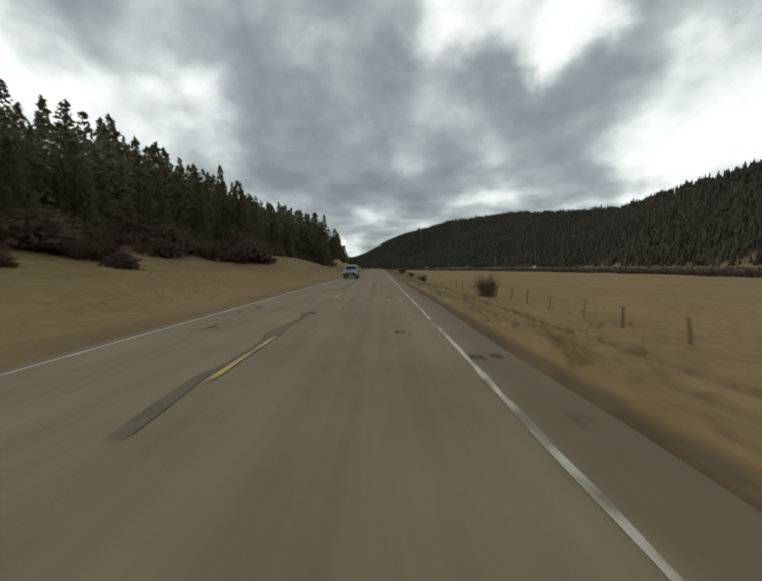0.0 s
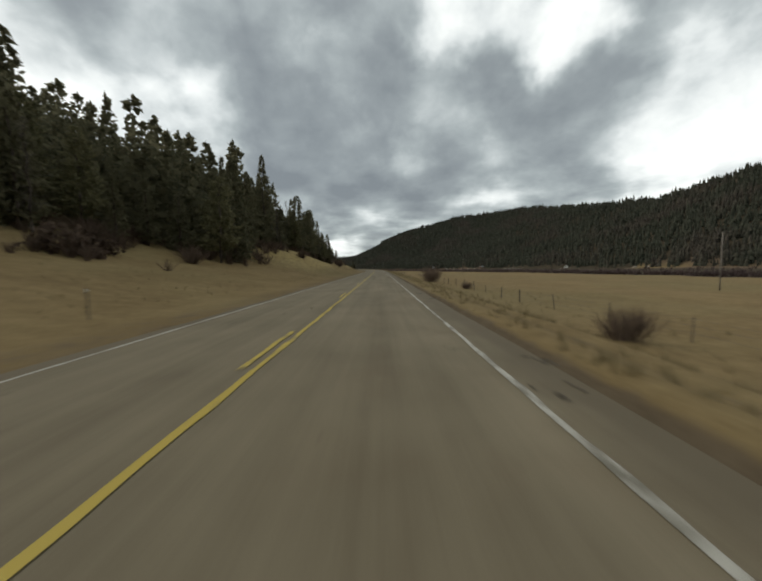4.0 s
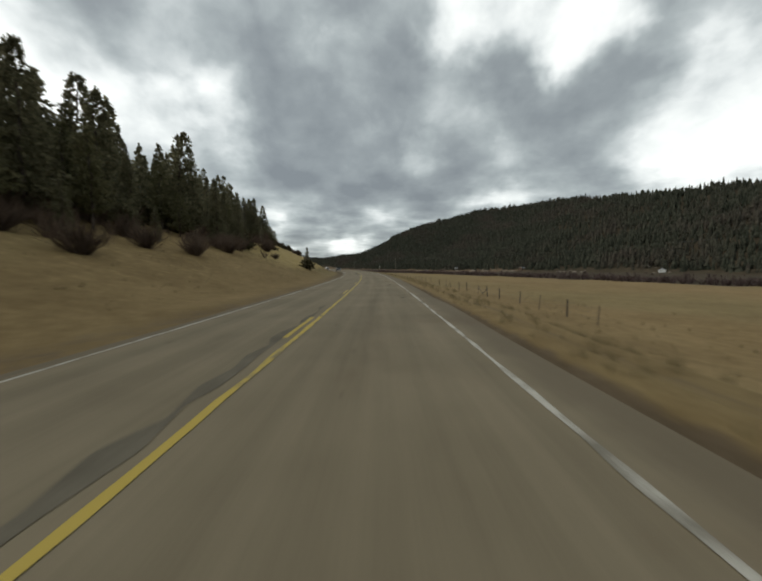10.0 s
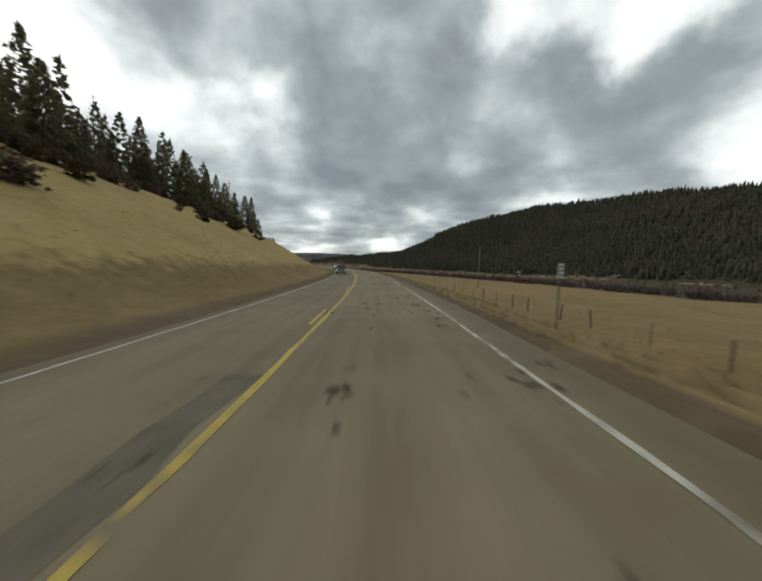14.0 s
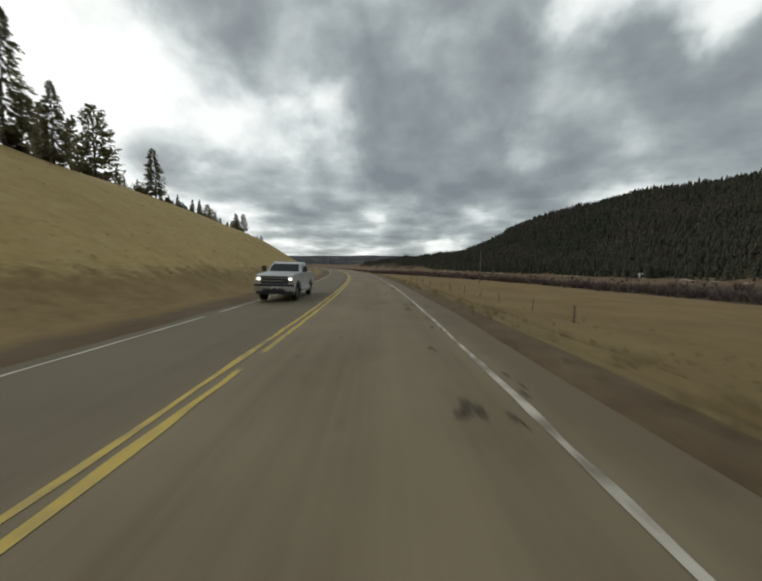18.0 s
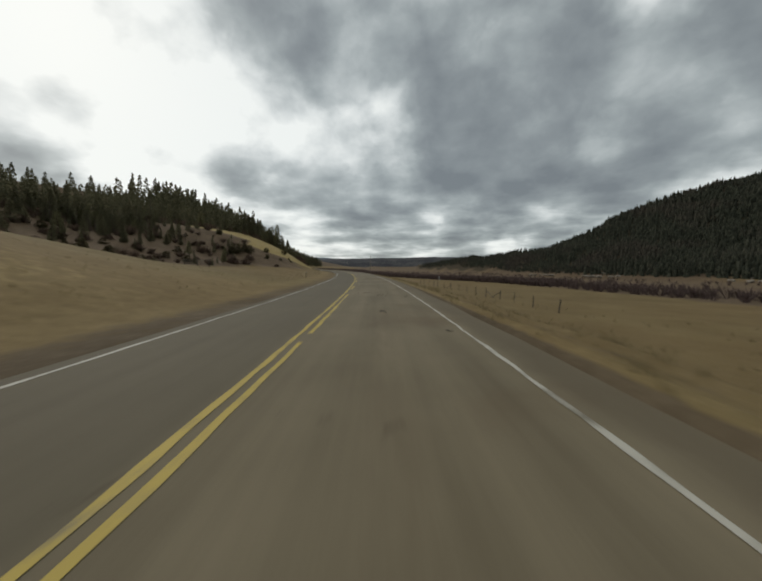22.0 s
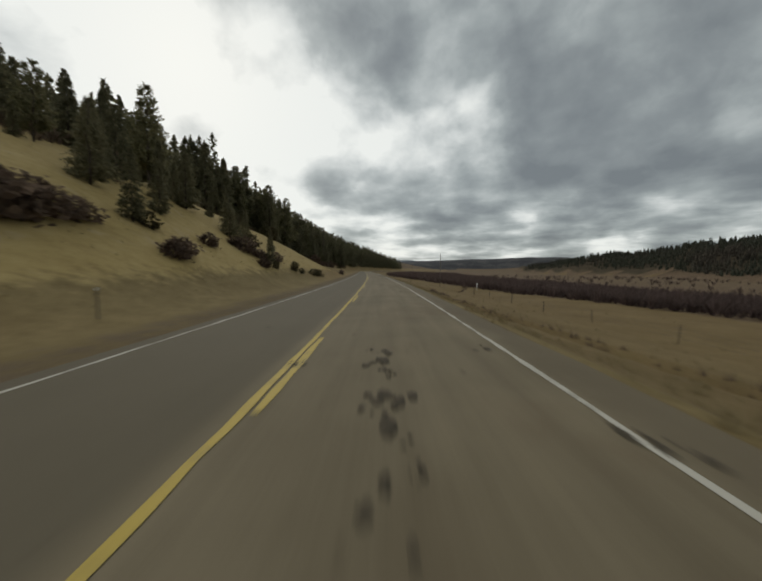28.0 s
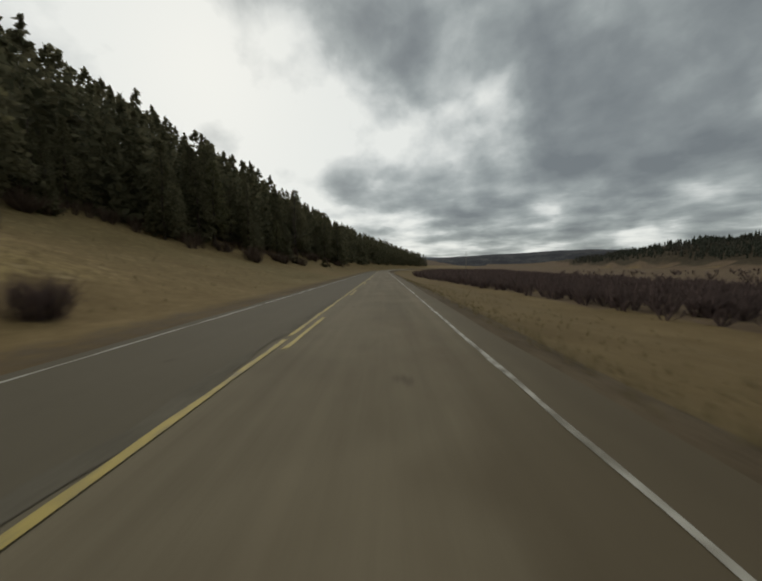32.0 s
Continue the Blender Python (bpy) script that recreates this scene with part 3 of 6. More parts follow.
def ground_sheet():
    """One sheet from the verge to the horizon, on both sides of the highway and under it."""
    S, U = np.meshgrid(s_axis, np.concatenate([u_axis]), indexing="ij")
    X, Y = road_point(S, U)
    Z = land(S, U)
    # past 300 m the lines of the sheet run on side by side, so that it never folds
    c, d = math.cos(radians(23)), math.sin(radians(23))
    xl, yl = road_point(s_axis, np.full(s_axis.shape, -300.0))
    xr, yr = road_point(s_axis, np.full(s_axis.shape, 300.0))
    el = (out_l - 300)[None, :]
    er = (out_r - 300)[None, :]
    XL, YL = xl[:, None] - c * el, yl[:, None] - d * el
    XR, YR = xr[:, None] + c * er, yr[:, None] + d * er
    ZL = Z[:, :1] * np.clip(1 - el / 900, 0, 1) + 0 * XL
    far = np.clip((np.hypot(XR, YR - 400) - 900) / 900, 0, 1)
    ZR = -4.2 + far * (10 + 12 * waves(XR, YR, 900) + 5 * waves(YR, XR, 330)) + hill(XR, YR)
    X, Y, Z = np.hstack([XL, X, XR]), np.hstack([YL, Y, YR]), np.hstack([ZL, Z, ZR])
    n, m = X.shape
    verts = np.stack([X, Y, Z], -1).reshape(-1, 3)
    i, j = np.meshgrid(np.arange(n - 1), np.arange(m - 1), indexing="ij")
    k = (i * m + j).ravel()
    faces = np.stack([k, k + 1, k + m + 1, k + m], 1)
    me = bpy.data.meshes.new("ground")
    me.from_pydata(verts.tolist(), [], faces.tolist())
    UU = np.hstack([np.repeat(-out_l[None, :], n, 0), U, np.repeat(out_r[None, :], n, 0)])
    SS = np.repeat(s_axis[:, None], m, 1)
    edge = tree_edge(SS)
    bank_s = np.interp(SS, [-300, 150, 178, 205, 225, 300, 335, 545, 565, 670, 684, 700, 790, 815, 6000], [0, 0.1, 0.55, 0.55, 0.2, 0.35, 0.9, 1, 0.2, 0.2, 1, 0.9, 0.9, 0.3, 0.2])
    bank = bank_s * np.clip((-UU - 8.5) / 4, 0, 1) * np.clip((UU - edge + 6) / 6, 0, 1)
    verge = np.interp(SS, [0, 300, 345, 470, 560, 640, 750, 780], [5.75, 5.75, 6.2, 6.5, 5.9, 5.7, 6.2, 7.2])
    left_dirt = np.interp(SS, [0, 290, 345, 555, 600, 690, 740], [0.45, 0.45, 0.66, 0.7, 0.45, 0.55, 0.6])
    dirt = np.where(UU > 0, np.clip((verge - UU) / 0.6, 0, 1), np.clip((UU + 7.4) / 1.8, 0, 1) * left_dirt)
    dirt = np.maximum(dirt, 0.66 * np.clip(1 - np.abs(UU - 6.85) / 0.45, 0, 1))
    bank = np.maximum(bank, 0.25 * np.clip((UU - 5.3) / 0.3, 0, 1) * np.clip((11 - UU) / 3, 0, 1))
    soil = np.clip((SS - 10) / 20, 0, 1) * np.clip((150 - SS) / 40, 0, 1) * np.clip((edge + 11 - UU) / 4, 0, 1) * (UU < -12)
    flat = 1.6 * np.where(UU < -34, np.interp(SS, [570, 600, 686, 700], [0, 1, 1, 0]), np.interp(SS, [570, 600, 676, 688], [0, 1, 1, 0]))
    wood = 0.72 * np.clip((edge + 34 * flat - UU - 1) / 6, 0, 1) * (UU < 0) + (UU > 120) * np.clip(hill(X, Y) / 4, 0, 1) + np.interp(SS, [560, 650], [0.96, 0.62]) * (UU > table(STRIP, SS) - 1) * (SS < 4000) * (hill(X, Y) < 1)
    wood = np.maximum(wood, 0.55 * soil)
    sere = np.interp(SS, [400, 470, 690, 720, 900], [0.2, 0.5, 0.55, 0.62, 0.6]) * np.clip((UU - 5.5) / 1.5, 0, 1) + np.interp(SS, [560, 590, 680, 690], [0, 0.5, 0.5, 0]) * (UU < -8)
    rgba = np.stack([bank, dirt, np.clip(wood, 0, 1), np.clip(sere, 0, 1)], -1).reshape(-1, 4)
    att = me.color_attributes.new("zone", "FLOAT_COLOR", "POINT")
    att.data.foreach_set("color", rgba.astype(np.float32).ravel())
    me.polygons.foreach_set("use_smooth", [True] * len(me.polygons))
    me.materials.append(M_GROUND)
    return tagged(new("ground", me), "dry tan grassland with cut banks and meadow", "ground", kind="structure")


ground = ground_sheet()


def strip(name, s0, s1, u0, u1, mat, z=0.0, step=2.0, wobble=0.0, thick=0.0, parent=None, seed=0):
    """A band that follows the highway from s0 to s1 between u0 and u1."""
    n = max(2, int((s1 - s0) / step) + 1)
    s = np.linspace(s0, s1, n)
    rng = np.random.default_rng(seed + int(abs(s0) * 10))
    du = rng.normal(0, wobble, (2, n)) if wobble else np.zeros((2, n))
    us = np.linspace(u0, u1, 7 if u1 - u0 > 3 else 2)
    cols = []
    for q, u in enumerate(us):
        w = du[0] if q == 0 else du[1] if q == len(us) - 1 else 0
        cols.append((u + w + 0 * s, s))
    V, UVS = [], []
    for uu, ss in cols:
        x, y = road_point(ss, uu)
        V.append(np.stack([x, y, z + deck(ss, uu)], -1))
        UVS.append(np.stack([uu, ss], -1))
    V, UVS = np.array(V), np.array(UVS)
    m = len(us)
    verts = V.reshape(-1, 3).tolist()
    uvs = UVS.reshape(-1, 2)
    faces = []
    for q in range(m - 1):
        for k in range(n - 1):
            faces.append((q * n + k, (q + 1) * n + k, (q + 1) * n + k + 1, q * n + k + 1))
    if thick:
        b = len(verts)
        verts += (V - np.array([0, 0, thick])).reshape(-1, 3).tolist()
        uvs = np.vstack([uvs, uvs])
        for k in range(n - 1):
            faces += [(k, k + 1, b + k + 1, b + k), ((m - 1) * n + k + 1, (m - 1) * n + k, b + (m - 1) * n + k, b + (m - 1) * n + k + 1)]
    me = bpy.data.meshes.new(name)
    me.from_pydata(verts, [], faces)
    lay = me.uv_layers.new(name="along")
    vi = np.empty(len(me.loops), int)
    me.loops.foreach_get("vertex_index", vi)
    lay.data.foreach_set("uv", uvs[vi].astype(np.float32).ravel())
    me.materials.append(mat)
    ob = new(name, me)
    if parent:
        ob.parent = parent
    return ob


road = tagged(strip("road", -120, 1700, -4.15, 4.75, M_ROAD, 0.0, 3.0, 0.05, 0.4), "two-lane highway of weathered brown-grey asphalt", "road", kind="structure")

# painted lines
LINE_W = 0.11
rng = random.Random(5)


def painted(name, s0, s1, u, mat, w=LINE_W):
    return strip(name, s0, s1, u - w / 2, u + w / 2, mat, 0.006, 0.6, 0.012, parent=road)


def broken(s0, s1, low, high, gap_low, gap_high):
    """Stretches of line with gaps where the paint is gone."""
    s = s0
    while s < s1:
        e = min(s1, s + rng.uniform(low, high))
        yield s, e
        s = e + rng.uniform(gap_low, gap_high)


for a, b in broken(-20, 240, 12, 40, 0.3, 0.8):
    painted("white_edge_line", a, b, 3.84, M_WHITE, 0.095)
for a, b in broken(243, 396, 9, 30, 0.4, 1.6):
    painted("white_edge_line", a, b, 3.85, M_WHITE, 0.095)
for a, b in broken(396.5, 540, 8, 30, 0.3, 1.0):
    painted("white_edge_line", a, b, 3.86, M_WHITE, 0.09)
for a, b in broken(541, 676, 14, 60, 0.3, 0.8):
    painted("white_edge_line", a, b, 3.83, M_WHITE2, 0.08)
for a, b in broken(677, 764, 14, 60, 0.3, 0.8):
    painted("white_edge_line", a, b, 3.92, M_WHITE2, 0.08)
for a, b in broken(775, 1200, 7, 40, 0.4, 1.2):
    painted("white_edge_line", a, b, 3.92, M_WHITE, 0.09)
for a, b in broken(-20, 1200, 40, 120, 0.4, 1.2):
    painted("white_edge_line", a, b, -3.68, M_WHITE2, 0.08)
for k in range(4):
    painted("yellow_dash", 4.5 + 12.6 * k - 12.6, 7.5 + 12.6 * k - 12.6, -0.08, M_YELLOW_OLD, 0.10)
for a, b in broken(46, 396, 9, 40, 0.1, 0.4):
    painted("yellow_line", a, b, 0.03, M_YELLOW)
for i in range(1, 27):
    painted("yellow_dash", 53.9 + 12.6 * i, 57.0 + 12.6 * i, -0.22, M_YELLOW)
for a, b in broken(397, 566, 18, 60, 0.5, 1.4):
    painted("yellow_line", a, b, 0.03, M_YELLOW)
for a, b in broken(390, 676, 18, 60, 0.5, 1.4):
    painted("yellow_line", a, b, -0.22, M_YELLOW)
for a, b in broken(676.5, 755, 18, 60, 0.1, 0.3):
    painted("yellow_line", a, b, -0.03, M_YELLOW)
for a, b in broken(755.5, 1200, 5, 22, 0.3, 1.4):
    painted("yellow_line", a, b, -0.14, M_YELLOW_OLD)
for i in range(50):
    painted("yellow_dash", 570.5 + 12.75 * i, 574.6 + 12.75 * i, 0.03 if i < 8 else 0.13, M_YELLOW if i < 12 else M_YELLOW_OLD)

# ---------------------------------------------------------------- helpers for things


def empty(name, x, y, z, turn=0.0, label="", category="", group="", kind=""):
    ob = new(name)
    ob.empty_display_size = 0.2
    ob.matrix_basis = pose(float(x), float(y), float(z), 0, 0, turn)
    return tagged(ob, label, category, group, kind)


def mesh_part(name, verts, faces, mat, parent=None, label="", smooth=False):
    me = bpy.data.meshes.new(name)
    me.from_pydata(verts if isinstance(verts, list) else np.asarray(verts).tolist(), [], faces if isinstance(faces, list) else np.asarray(faces).tolist())
    me.materials.append(mat)
    if smooth:
        me.polygons.foreach_set("use_smooth", [True] * len(me.polygons))
    ob = new(name, me)
    if parent:
        ob.parent = parent
    if label:
        ob["label"] = label
    return ob


def part(name, bm, mat, parent=None, label="", smooth=False):
    """Links a bmesh as one mesh object."""
    me = bpy.data.meshes.new(name)
    bm.to_mesh(me)
    bm.free()
    me.materials.append(mat)
    if smooth:
        me.polygons.foreach_set("use_smooth", [True] * len(me.polygons))
    ob = new(name, me)
    if parent:
        ob.parent = parent
    if label:
        ob["label"] = label
    return ob


def box(size, at=(0, 0, 0), bevel=0.0, turn=None):
    bm = bmesh.new()
    bmesh.ops.create_cube(bm, size=1.0)
    bmesh.ops.scale(bm, vec=size, verts=bm.verts)
    if bevel:
        bmesh.ops.bevel(bm, geom=list(bm.edges), offset=bevel, segments=2, affect="EDGES")
    m = Matrix.Translation(at)
    if turn is not None:
        m = m @ turn
    bmesh.ops.transform(bm, matrix=m, verts=bm.verts)
    return bm


def tube(points, radii, sides=8, caps=True):
    """A round bar through the points."""
    V, F = [], []
    n = len(points)
    for i, p in enumerate(points):
        a = Vector(points[min(i + 1, n - 1)]) - Vector(points[max(i - 1, 0)])
        q = a.to_track_quat("Z", "Y")
        for k in range(sides):
            t = 2 * math.pi * k / sides
            V.append(tuple(Vector(p) + q @ Vector((math.cos(t), math.sin(t), 0)) * radii[i]))
    for i in range(n - 1):
        for k in range(sides):
            F.append((i * sides + k, i * sides + (k + 1) % sides, (i + 1) * sides + (k + 1) % sides, (i + 1) * sides + k))
    if caps:
        F += [tuple(range(sides))[::-1], tuple((n - 1) * sides + k for k in range(sides))]
    return V, F


def tufts(centres, dirs, sizes, rng, flat=0.45, length=1.0):
    """Ragged kites of foliage: one at each centre, long axis along dirs."""
    n = len(centres)
    d = dirs / (np.linalg.norm(dirs, axis=1, keepdims=True) + 1e-9)
    r = rng.normal(size=(n, 3))
    r[:, 2] *= 1.2
    side = np.cross(d, r)
    side /= np.linalg.norm(side, axis=1, keepdims=True) + 1e-9
    s = sizes[:, None]
    j = rng.uniform(0.6, 1.3, (n, 4))[:, :, None]
    a = centres - d * s * 0.5 * length * j[:, 0]
    b = centres + side * s * flat * j[:, 1] + d * s * 0.1
    c = centres + d * s * 0.62 * length * j[:, 2]
    e = centres - side * s * flat * j[:, 3] - d * s * 0.05
    V = np.stack([a, b, c, e], 1).reshape(-1, 3)
    F = np.arange(4 * n).reshape(-1, 4)
    return V, F


def conifer_crown(seed, h, radius, levels, per, tips, start=0.1, power=0.8, size=0.55, droop=0.25, gaps=0.0, top=1.0):
    """A crown of branches, each carrying several tufts; uneven outline with gaps."""
    rng = np.random.default_rng(seed)
    C, D, Z = [], [], []
    lean = rng.normal(0, 0.02, 2)
    lobes = rng.uniform(0.55, 1.25, (9, 8))
    for i in range(levels * per):
        if rng.random() < gaps:
            continue
        f = rng.random() ** 1.15 * 0.99
        a = rng.uniform(0, 2 * math.pi)
        z = h * (start + (top - start) * f)
        r = radius * (1 - f) ** power * lobes[int(f * 9), int(a / 6.2832 * 8) % 8] + 0.15
        if f < 0.10:
            r *= 0.5 + 5.0 * f
        L = r * rng.uniform(0.75, 1.1)
        rise = rng.normal(0, 0.12)
        for k in range(tips):
            g = 0.35 + 0.65 * (k + rng.uniform(0.0, 1.0)) / tips
            C.append((lean[0] * z + math.cos(a) * L * g, lean[1] * z + math.sin(a) * L * g, z - droop * L * g * g + rise * L * g + rng.normal(0, 0.10)))
            D.append((math.cos(a + rng.normal(0, 0.6)), math.sin(a + rng.normal(0, 0.6)), rng.normal(0.05, 0.55)))
            Z.append(size * rng.uniform(0.6, 1.3) * (0.6 + 0.5 * (1 - f)))
    for k in range(6):
        C.append((lean[0] * h, lean[1] * h, h * (0.93 + 0.014 * k)))
        D.append((rng.normal(0, 0.25), rng.normal(0, 0.25), 1.0))
        Z.append(size * 0.7)
    return tufts(np.array(C), np.array(D), np.array(Z), rng, 0.42, 1.1)


def bare_crown(seed, h, radius, levels, per):
    """Leafless grey branches of a dead or larch-like tree."""
    rng = np.random.default_rng(seed)
    V, F = [], []
    for i in range(levels):
        f = i / levels
        z = h * (0.18 + 0.8 * f)
        for b in range(per):
            a = rng.uniform(0, 6.283)
            L = radius * (1 - f) ** 0.7 * rng.uniform(0.5, 1.1) + 0.15
            tip = np.array((math.cos(a) * L, math.sin(a) * L, z + rng.uniform(-0.1, 0.35) * L))
            root = np.array((0, 0, z))
            w = np.array((-math.sin(a), math.cos(a), 0.4)) * 0.035
            k = len(V)
            V += [tuple(root - w), tuple(root + w), tuple(tip)]
            F.append((k, k + 1, k + 2))
            for q in range(3):
                g = rng.uniform(0.3, 0.95)
                p = root + (tip - root) * g
                e = p + np.array((rng.normal(0, 0.3), rng.normal(0, 0.3), rng.uniform(0.0, 0.45)))
                k = len(V)
                V += [tuple(p - w * 0.6), tuple(p + w * 0.6), tuple(e)]
                F.append((k, k + 1, k + 2))
    return V, F


def trunk_mesh(h, r, seed):
    rng = np.random.default_rng(seed)
    k = 7
    pts = [(rng.normal(0, 0.03) * i, rng.normal(0, 0.03) * i, -0.5 + (h * 0.94 + 0.5) * i / k) for i in range(k + 1)]
    rad = [r * (1.25 if i == 0 else 1.0) * (1 - 0.9 * i / k) + 0.015 for i in range(k + 1)]
    return tube(pts, rad, 8)


HIDE = pose(0, 0, -4000)
TREES = []
TREE_LABEL = "conifer trees on the hillside"


def tree_kind(name, label, crown, mat, h, r, seed):
    """One model of a tree (trunk and crown) to be copied over the hillside."""
    root = empty(name, 0, 0, 0, label=label, category="tree", group=TREE_LABEL)
    v, f = trunk_mesh(h, r, seed)
    mesh_part("trunk", v, f, M_BARK, root, smooth=True)
    v, f = crown
    mesh_part("crown", v, f, mat, root)
    TREES.append((root, h))
    return root


tree_kind("fir_tree", "tall dark green fir with dense drooping branches", conifer_crown(1, 13, 3.1, 40, 12, 13, 0.05, 0.75, 0.33), M_FIR, 13, 0.20, 1)
tree_kind("fir_tree", "tall dark green fir with dense drooping branches", conifer_crown(2, 14, 2.8, 40, 12, 13, 0.08, 0.7, 0.33, 0.3), M_FIR, 14, 0.20, 2)
tree_kind("fir_tree", "dark green fir with a ragged uneven outline", conifer_crown(3, 12, 3.1, 38, 12, 13, 0.08, 0.65, 0.34, 0.2, 0.15), M_FIR, 12, 0.19, 3)
tree_kind("pine_tree", "green pine with a broad open crown", conifer_crown(4, 12, 2.9, 34, 12, 13, 0.16, 0.45, 0.36, -0.1, 0.2), M_PINE, 12, 0.22, 4)
tree_kind("pine_tree", "green pine with clumped branches", conifer_crown(5, 13, 2.7, 36, 12, 13, 0.18, 0.5, 0.35, -0.15, 0.22), M_PINE, 13, 0.22, 5)
tree_kind("young_fir_tree", "young dark green fir with a pointed top", conifer_crown(6, 9, 1.9, 34, 11, 10, 0.03, 0.9, 0.28, 0.2), M_FIR, 9, 0.13, 6)
tree_kind("bare_tree", "leafless grey tree among the firs", bare_crown(7, 11, 1.5, 26, 4), M_DEAD, 11, 0.11, 7)
tree_kind("fir_tree", "slender dark green fir with short branches", conifer_crown(8, 15, 2.1, 44, 11, 11, 0.10, 0.7, 0.30, 0.3, 0.1), M_FIR, 15, 0.18, 8)
for root, _h in TREES:
    root.matrix_basis = HIDE


def plant_tree(kind, s, u, h, turn):
    """Stands a copy of a tree on the slope. The first use of a model moves the model itself."""
    root, base = TREES[kind]
    x, y = road_point(s, u)
    z = float(land(s, u))
    k = h / base
    m = pose(float(x), float(y), z - 0.1, 0, 0, turn) @ Matrix.Diagonal((k, k, k, 1))
    if root.matrix_basis.translation.z < -1000:
        root.matrix_basis = m
        return root
    c = copy_thing(root, pose(float(x), float(y), z - 0.1, 0, 0, turn))
    c.scale = (k, k, k)
    return c


# ---------------------------------------------------------------- the wooded hillside on the left
rng_t = np.random.default_rng(11)
spots = []
cand_s = rng_t.uniform(-60, 1300, 9000)
cand_d = np.abs(rng_t.exponential(26, 9000))
cell = {}
for cs, cd in zip(cand_s, cand_d):
    edge = float(tree_edge(cs))
    u = edge - cd
    if u < (-165 if 560 < cs < 760 else -118) or rng_t.random() > float(table(TREE_MANY, cs)):
        continue
    keep = 3.0 if cd < 12 else 3.5
    key = (int(cs // 4), int(u // 4))
    if any(math.hypot(cs - a, u - b) < keep for i in (-1, 0, 1) for j in (-1, 0, 1) for a, b in cell.get((key[0] + i, key[1] + j), ())):
        continue
    cell.setdefault(key, []).append((cs, u))
    spots.append((cs, u, cd))
front = sorted((p for p in spots if -20 < p[0] < 960), key=lambda p: p[2])[:270]
picked = set(p[:2] for p in front)
mix_kinds = [0, 0, 1, 1, 2, 2, 3, 4, 5, 6, 7]
TALL = [(-60, 15), (60, 16), (120, 17), (160, 18), (185, 20), (240, 20), (262, 17), (300, 14), (325, 11.5), (345, 12), (375, 13), (440, 13), (600, 12), (640, 10.5), (655, 9), (700, 8), (722, 8.5), (745, 10.5), (765, 16), (785, 20), (830, 19), (900, 18), (1300, 16)]
for cs, u, cd in front:
    h = float(table(TALL, cs)) * rng_t.uniform(0.5, 1.22) * (0.85 if cd < 3 else 1.0)
    plant_tree(mix_kinds[rng_t.integers(len(mix_kinds))], cs, u, h, rng_t.uniform(0, 360))
# single trees on the crest of the cut bank and on the slope
SLOPE_TREES = [(2, 474, -34, 12), (0, 464, -36, 11), (6, 322.5, -21.5, 6.5), (5, 319.3, -11.4, 4.6), (6, 457, -36, 13), (2, 452, -36, 11), (1, 447, -37, 12), (0, 442, -38, 12)]
CREST_TREES = [(2, 508, -33, 8.2), (0, 487, -33, 9), (1, 482, -33.5, 13), (3, 557, -33, 5.5), (4, 561, -34, 4.5), (3, 552, -31, 4.0), (5, 508, -36, 2.7), (5, 511, -36, 2.2), (5, 515, -35.5, 2.8),
               (5, 519, -36, 2.4), (5, 523, -36, 3.3), (0, 531, -36, 3.9), (5, 536, -36, 5.1), (5, 539, -37, 3.9), (3, 545, -37, 6.0), (5, 548, -36, 5.1), (3, 552, -38, 6.6), (5, 558, -39, 5.4)]
BANK_TREES = [(4, 737, -27, 12.5), (3, 729, -33, 8), (1, 742, -30, 11), (0, 747, -28, 10), (2, 721.5, -21.5, 7.0), (1, 719, -16.5, 5.4), (0, 725, -24, 7), (2, 729, -25, 7.5), (1, 731, -22, 6.5),
              (0, 736, -22, 7), (5, 726, -19, 5), (0, 735, -31, 9), (5, 737, -24, 5), (5, 748, -20, 2.8), (5, 742, -22, 3.5), (2, 736.8, -17.1, 5.2), (0, 744.0, -20.0, 4.6), (5, 744.5, -18.1, 4.3),
              (2, 735.2, -11.5, 3.0), (5, 747.5, -15.2, 4.0), (5, 738.4, -16.7, 3.5)]
WOOD_EDGE_TREES = [(1, 779, -40, 17), (0, 787, -39, 17), (3, 795, -39, 18), (2, 783, -44, 18), (1, 800, -40, 18), (0, 808, -40, 18), (7, 815, -42, 19), (4, 816, -29.5, 20), (3, 806, -33, 18),
                   (0, 802, -31, 16), (4, 811, -34, 21), (1, 822, -33, 20)]
for kind, cs, u, h in SLOPE_TREES + CREST_TREES + BANK_TREES + WOOD_EDGE_TREES:
    plant_tree(kind, cs, u, h, rng_t.uniform(0, 360))


for k in range(46):
    cs = float(rng_t.choice([rng_t.uniform(255, 330), rng_t.uniform(-10, 130), rng_t.uniform(590, 680), rng_t.uniform(700, 830)]))
    plant_tree(int(rng_t.choice([5, 5, 2, 6])), cs, float(tree_edge(cs)) + abs(rng_t.normal(2, 4)), rng_t.uniform(2.2, 7), rng_t.uniform(0, 360))


for kind, cs, u, h in [(3, 542, -27, 5.4), (2, 544.5, -29, 4.8), (4, 540, -28.5, 4.6), (5, 550, -30, 3.2), (5, 526, -33, 2.0)]:
    plant_tree(kind, cs, u, h, rng_t.uniform(0, 360))
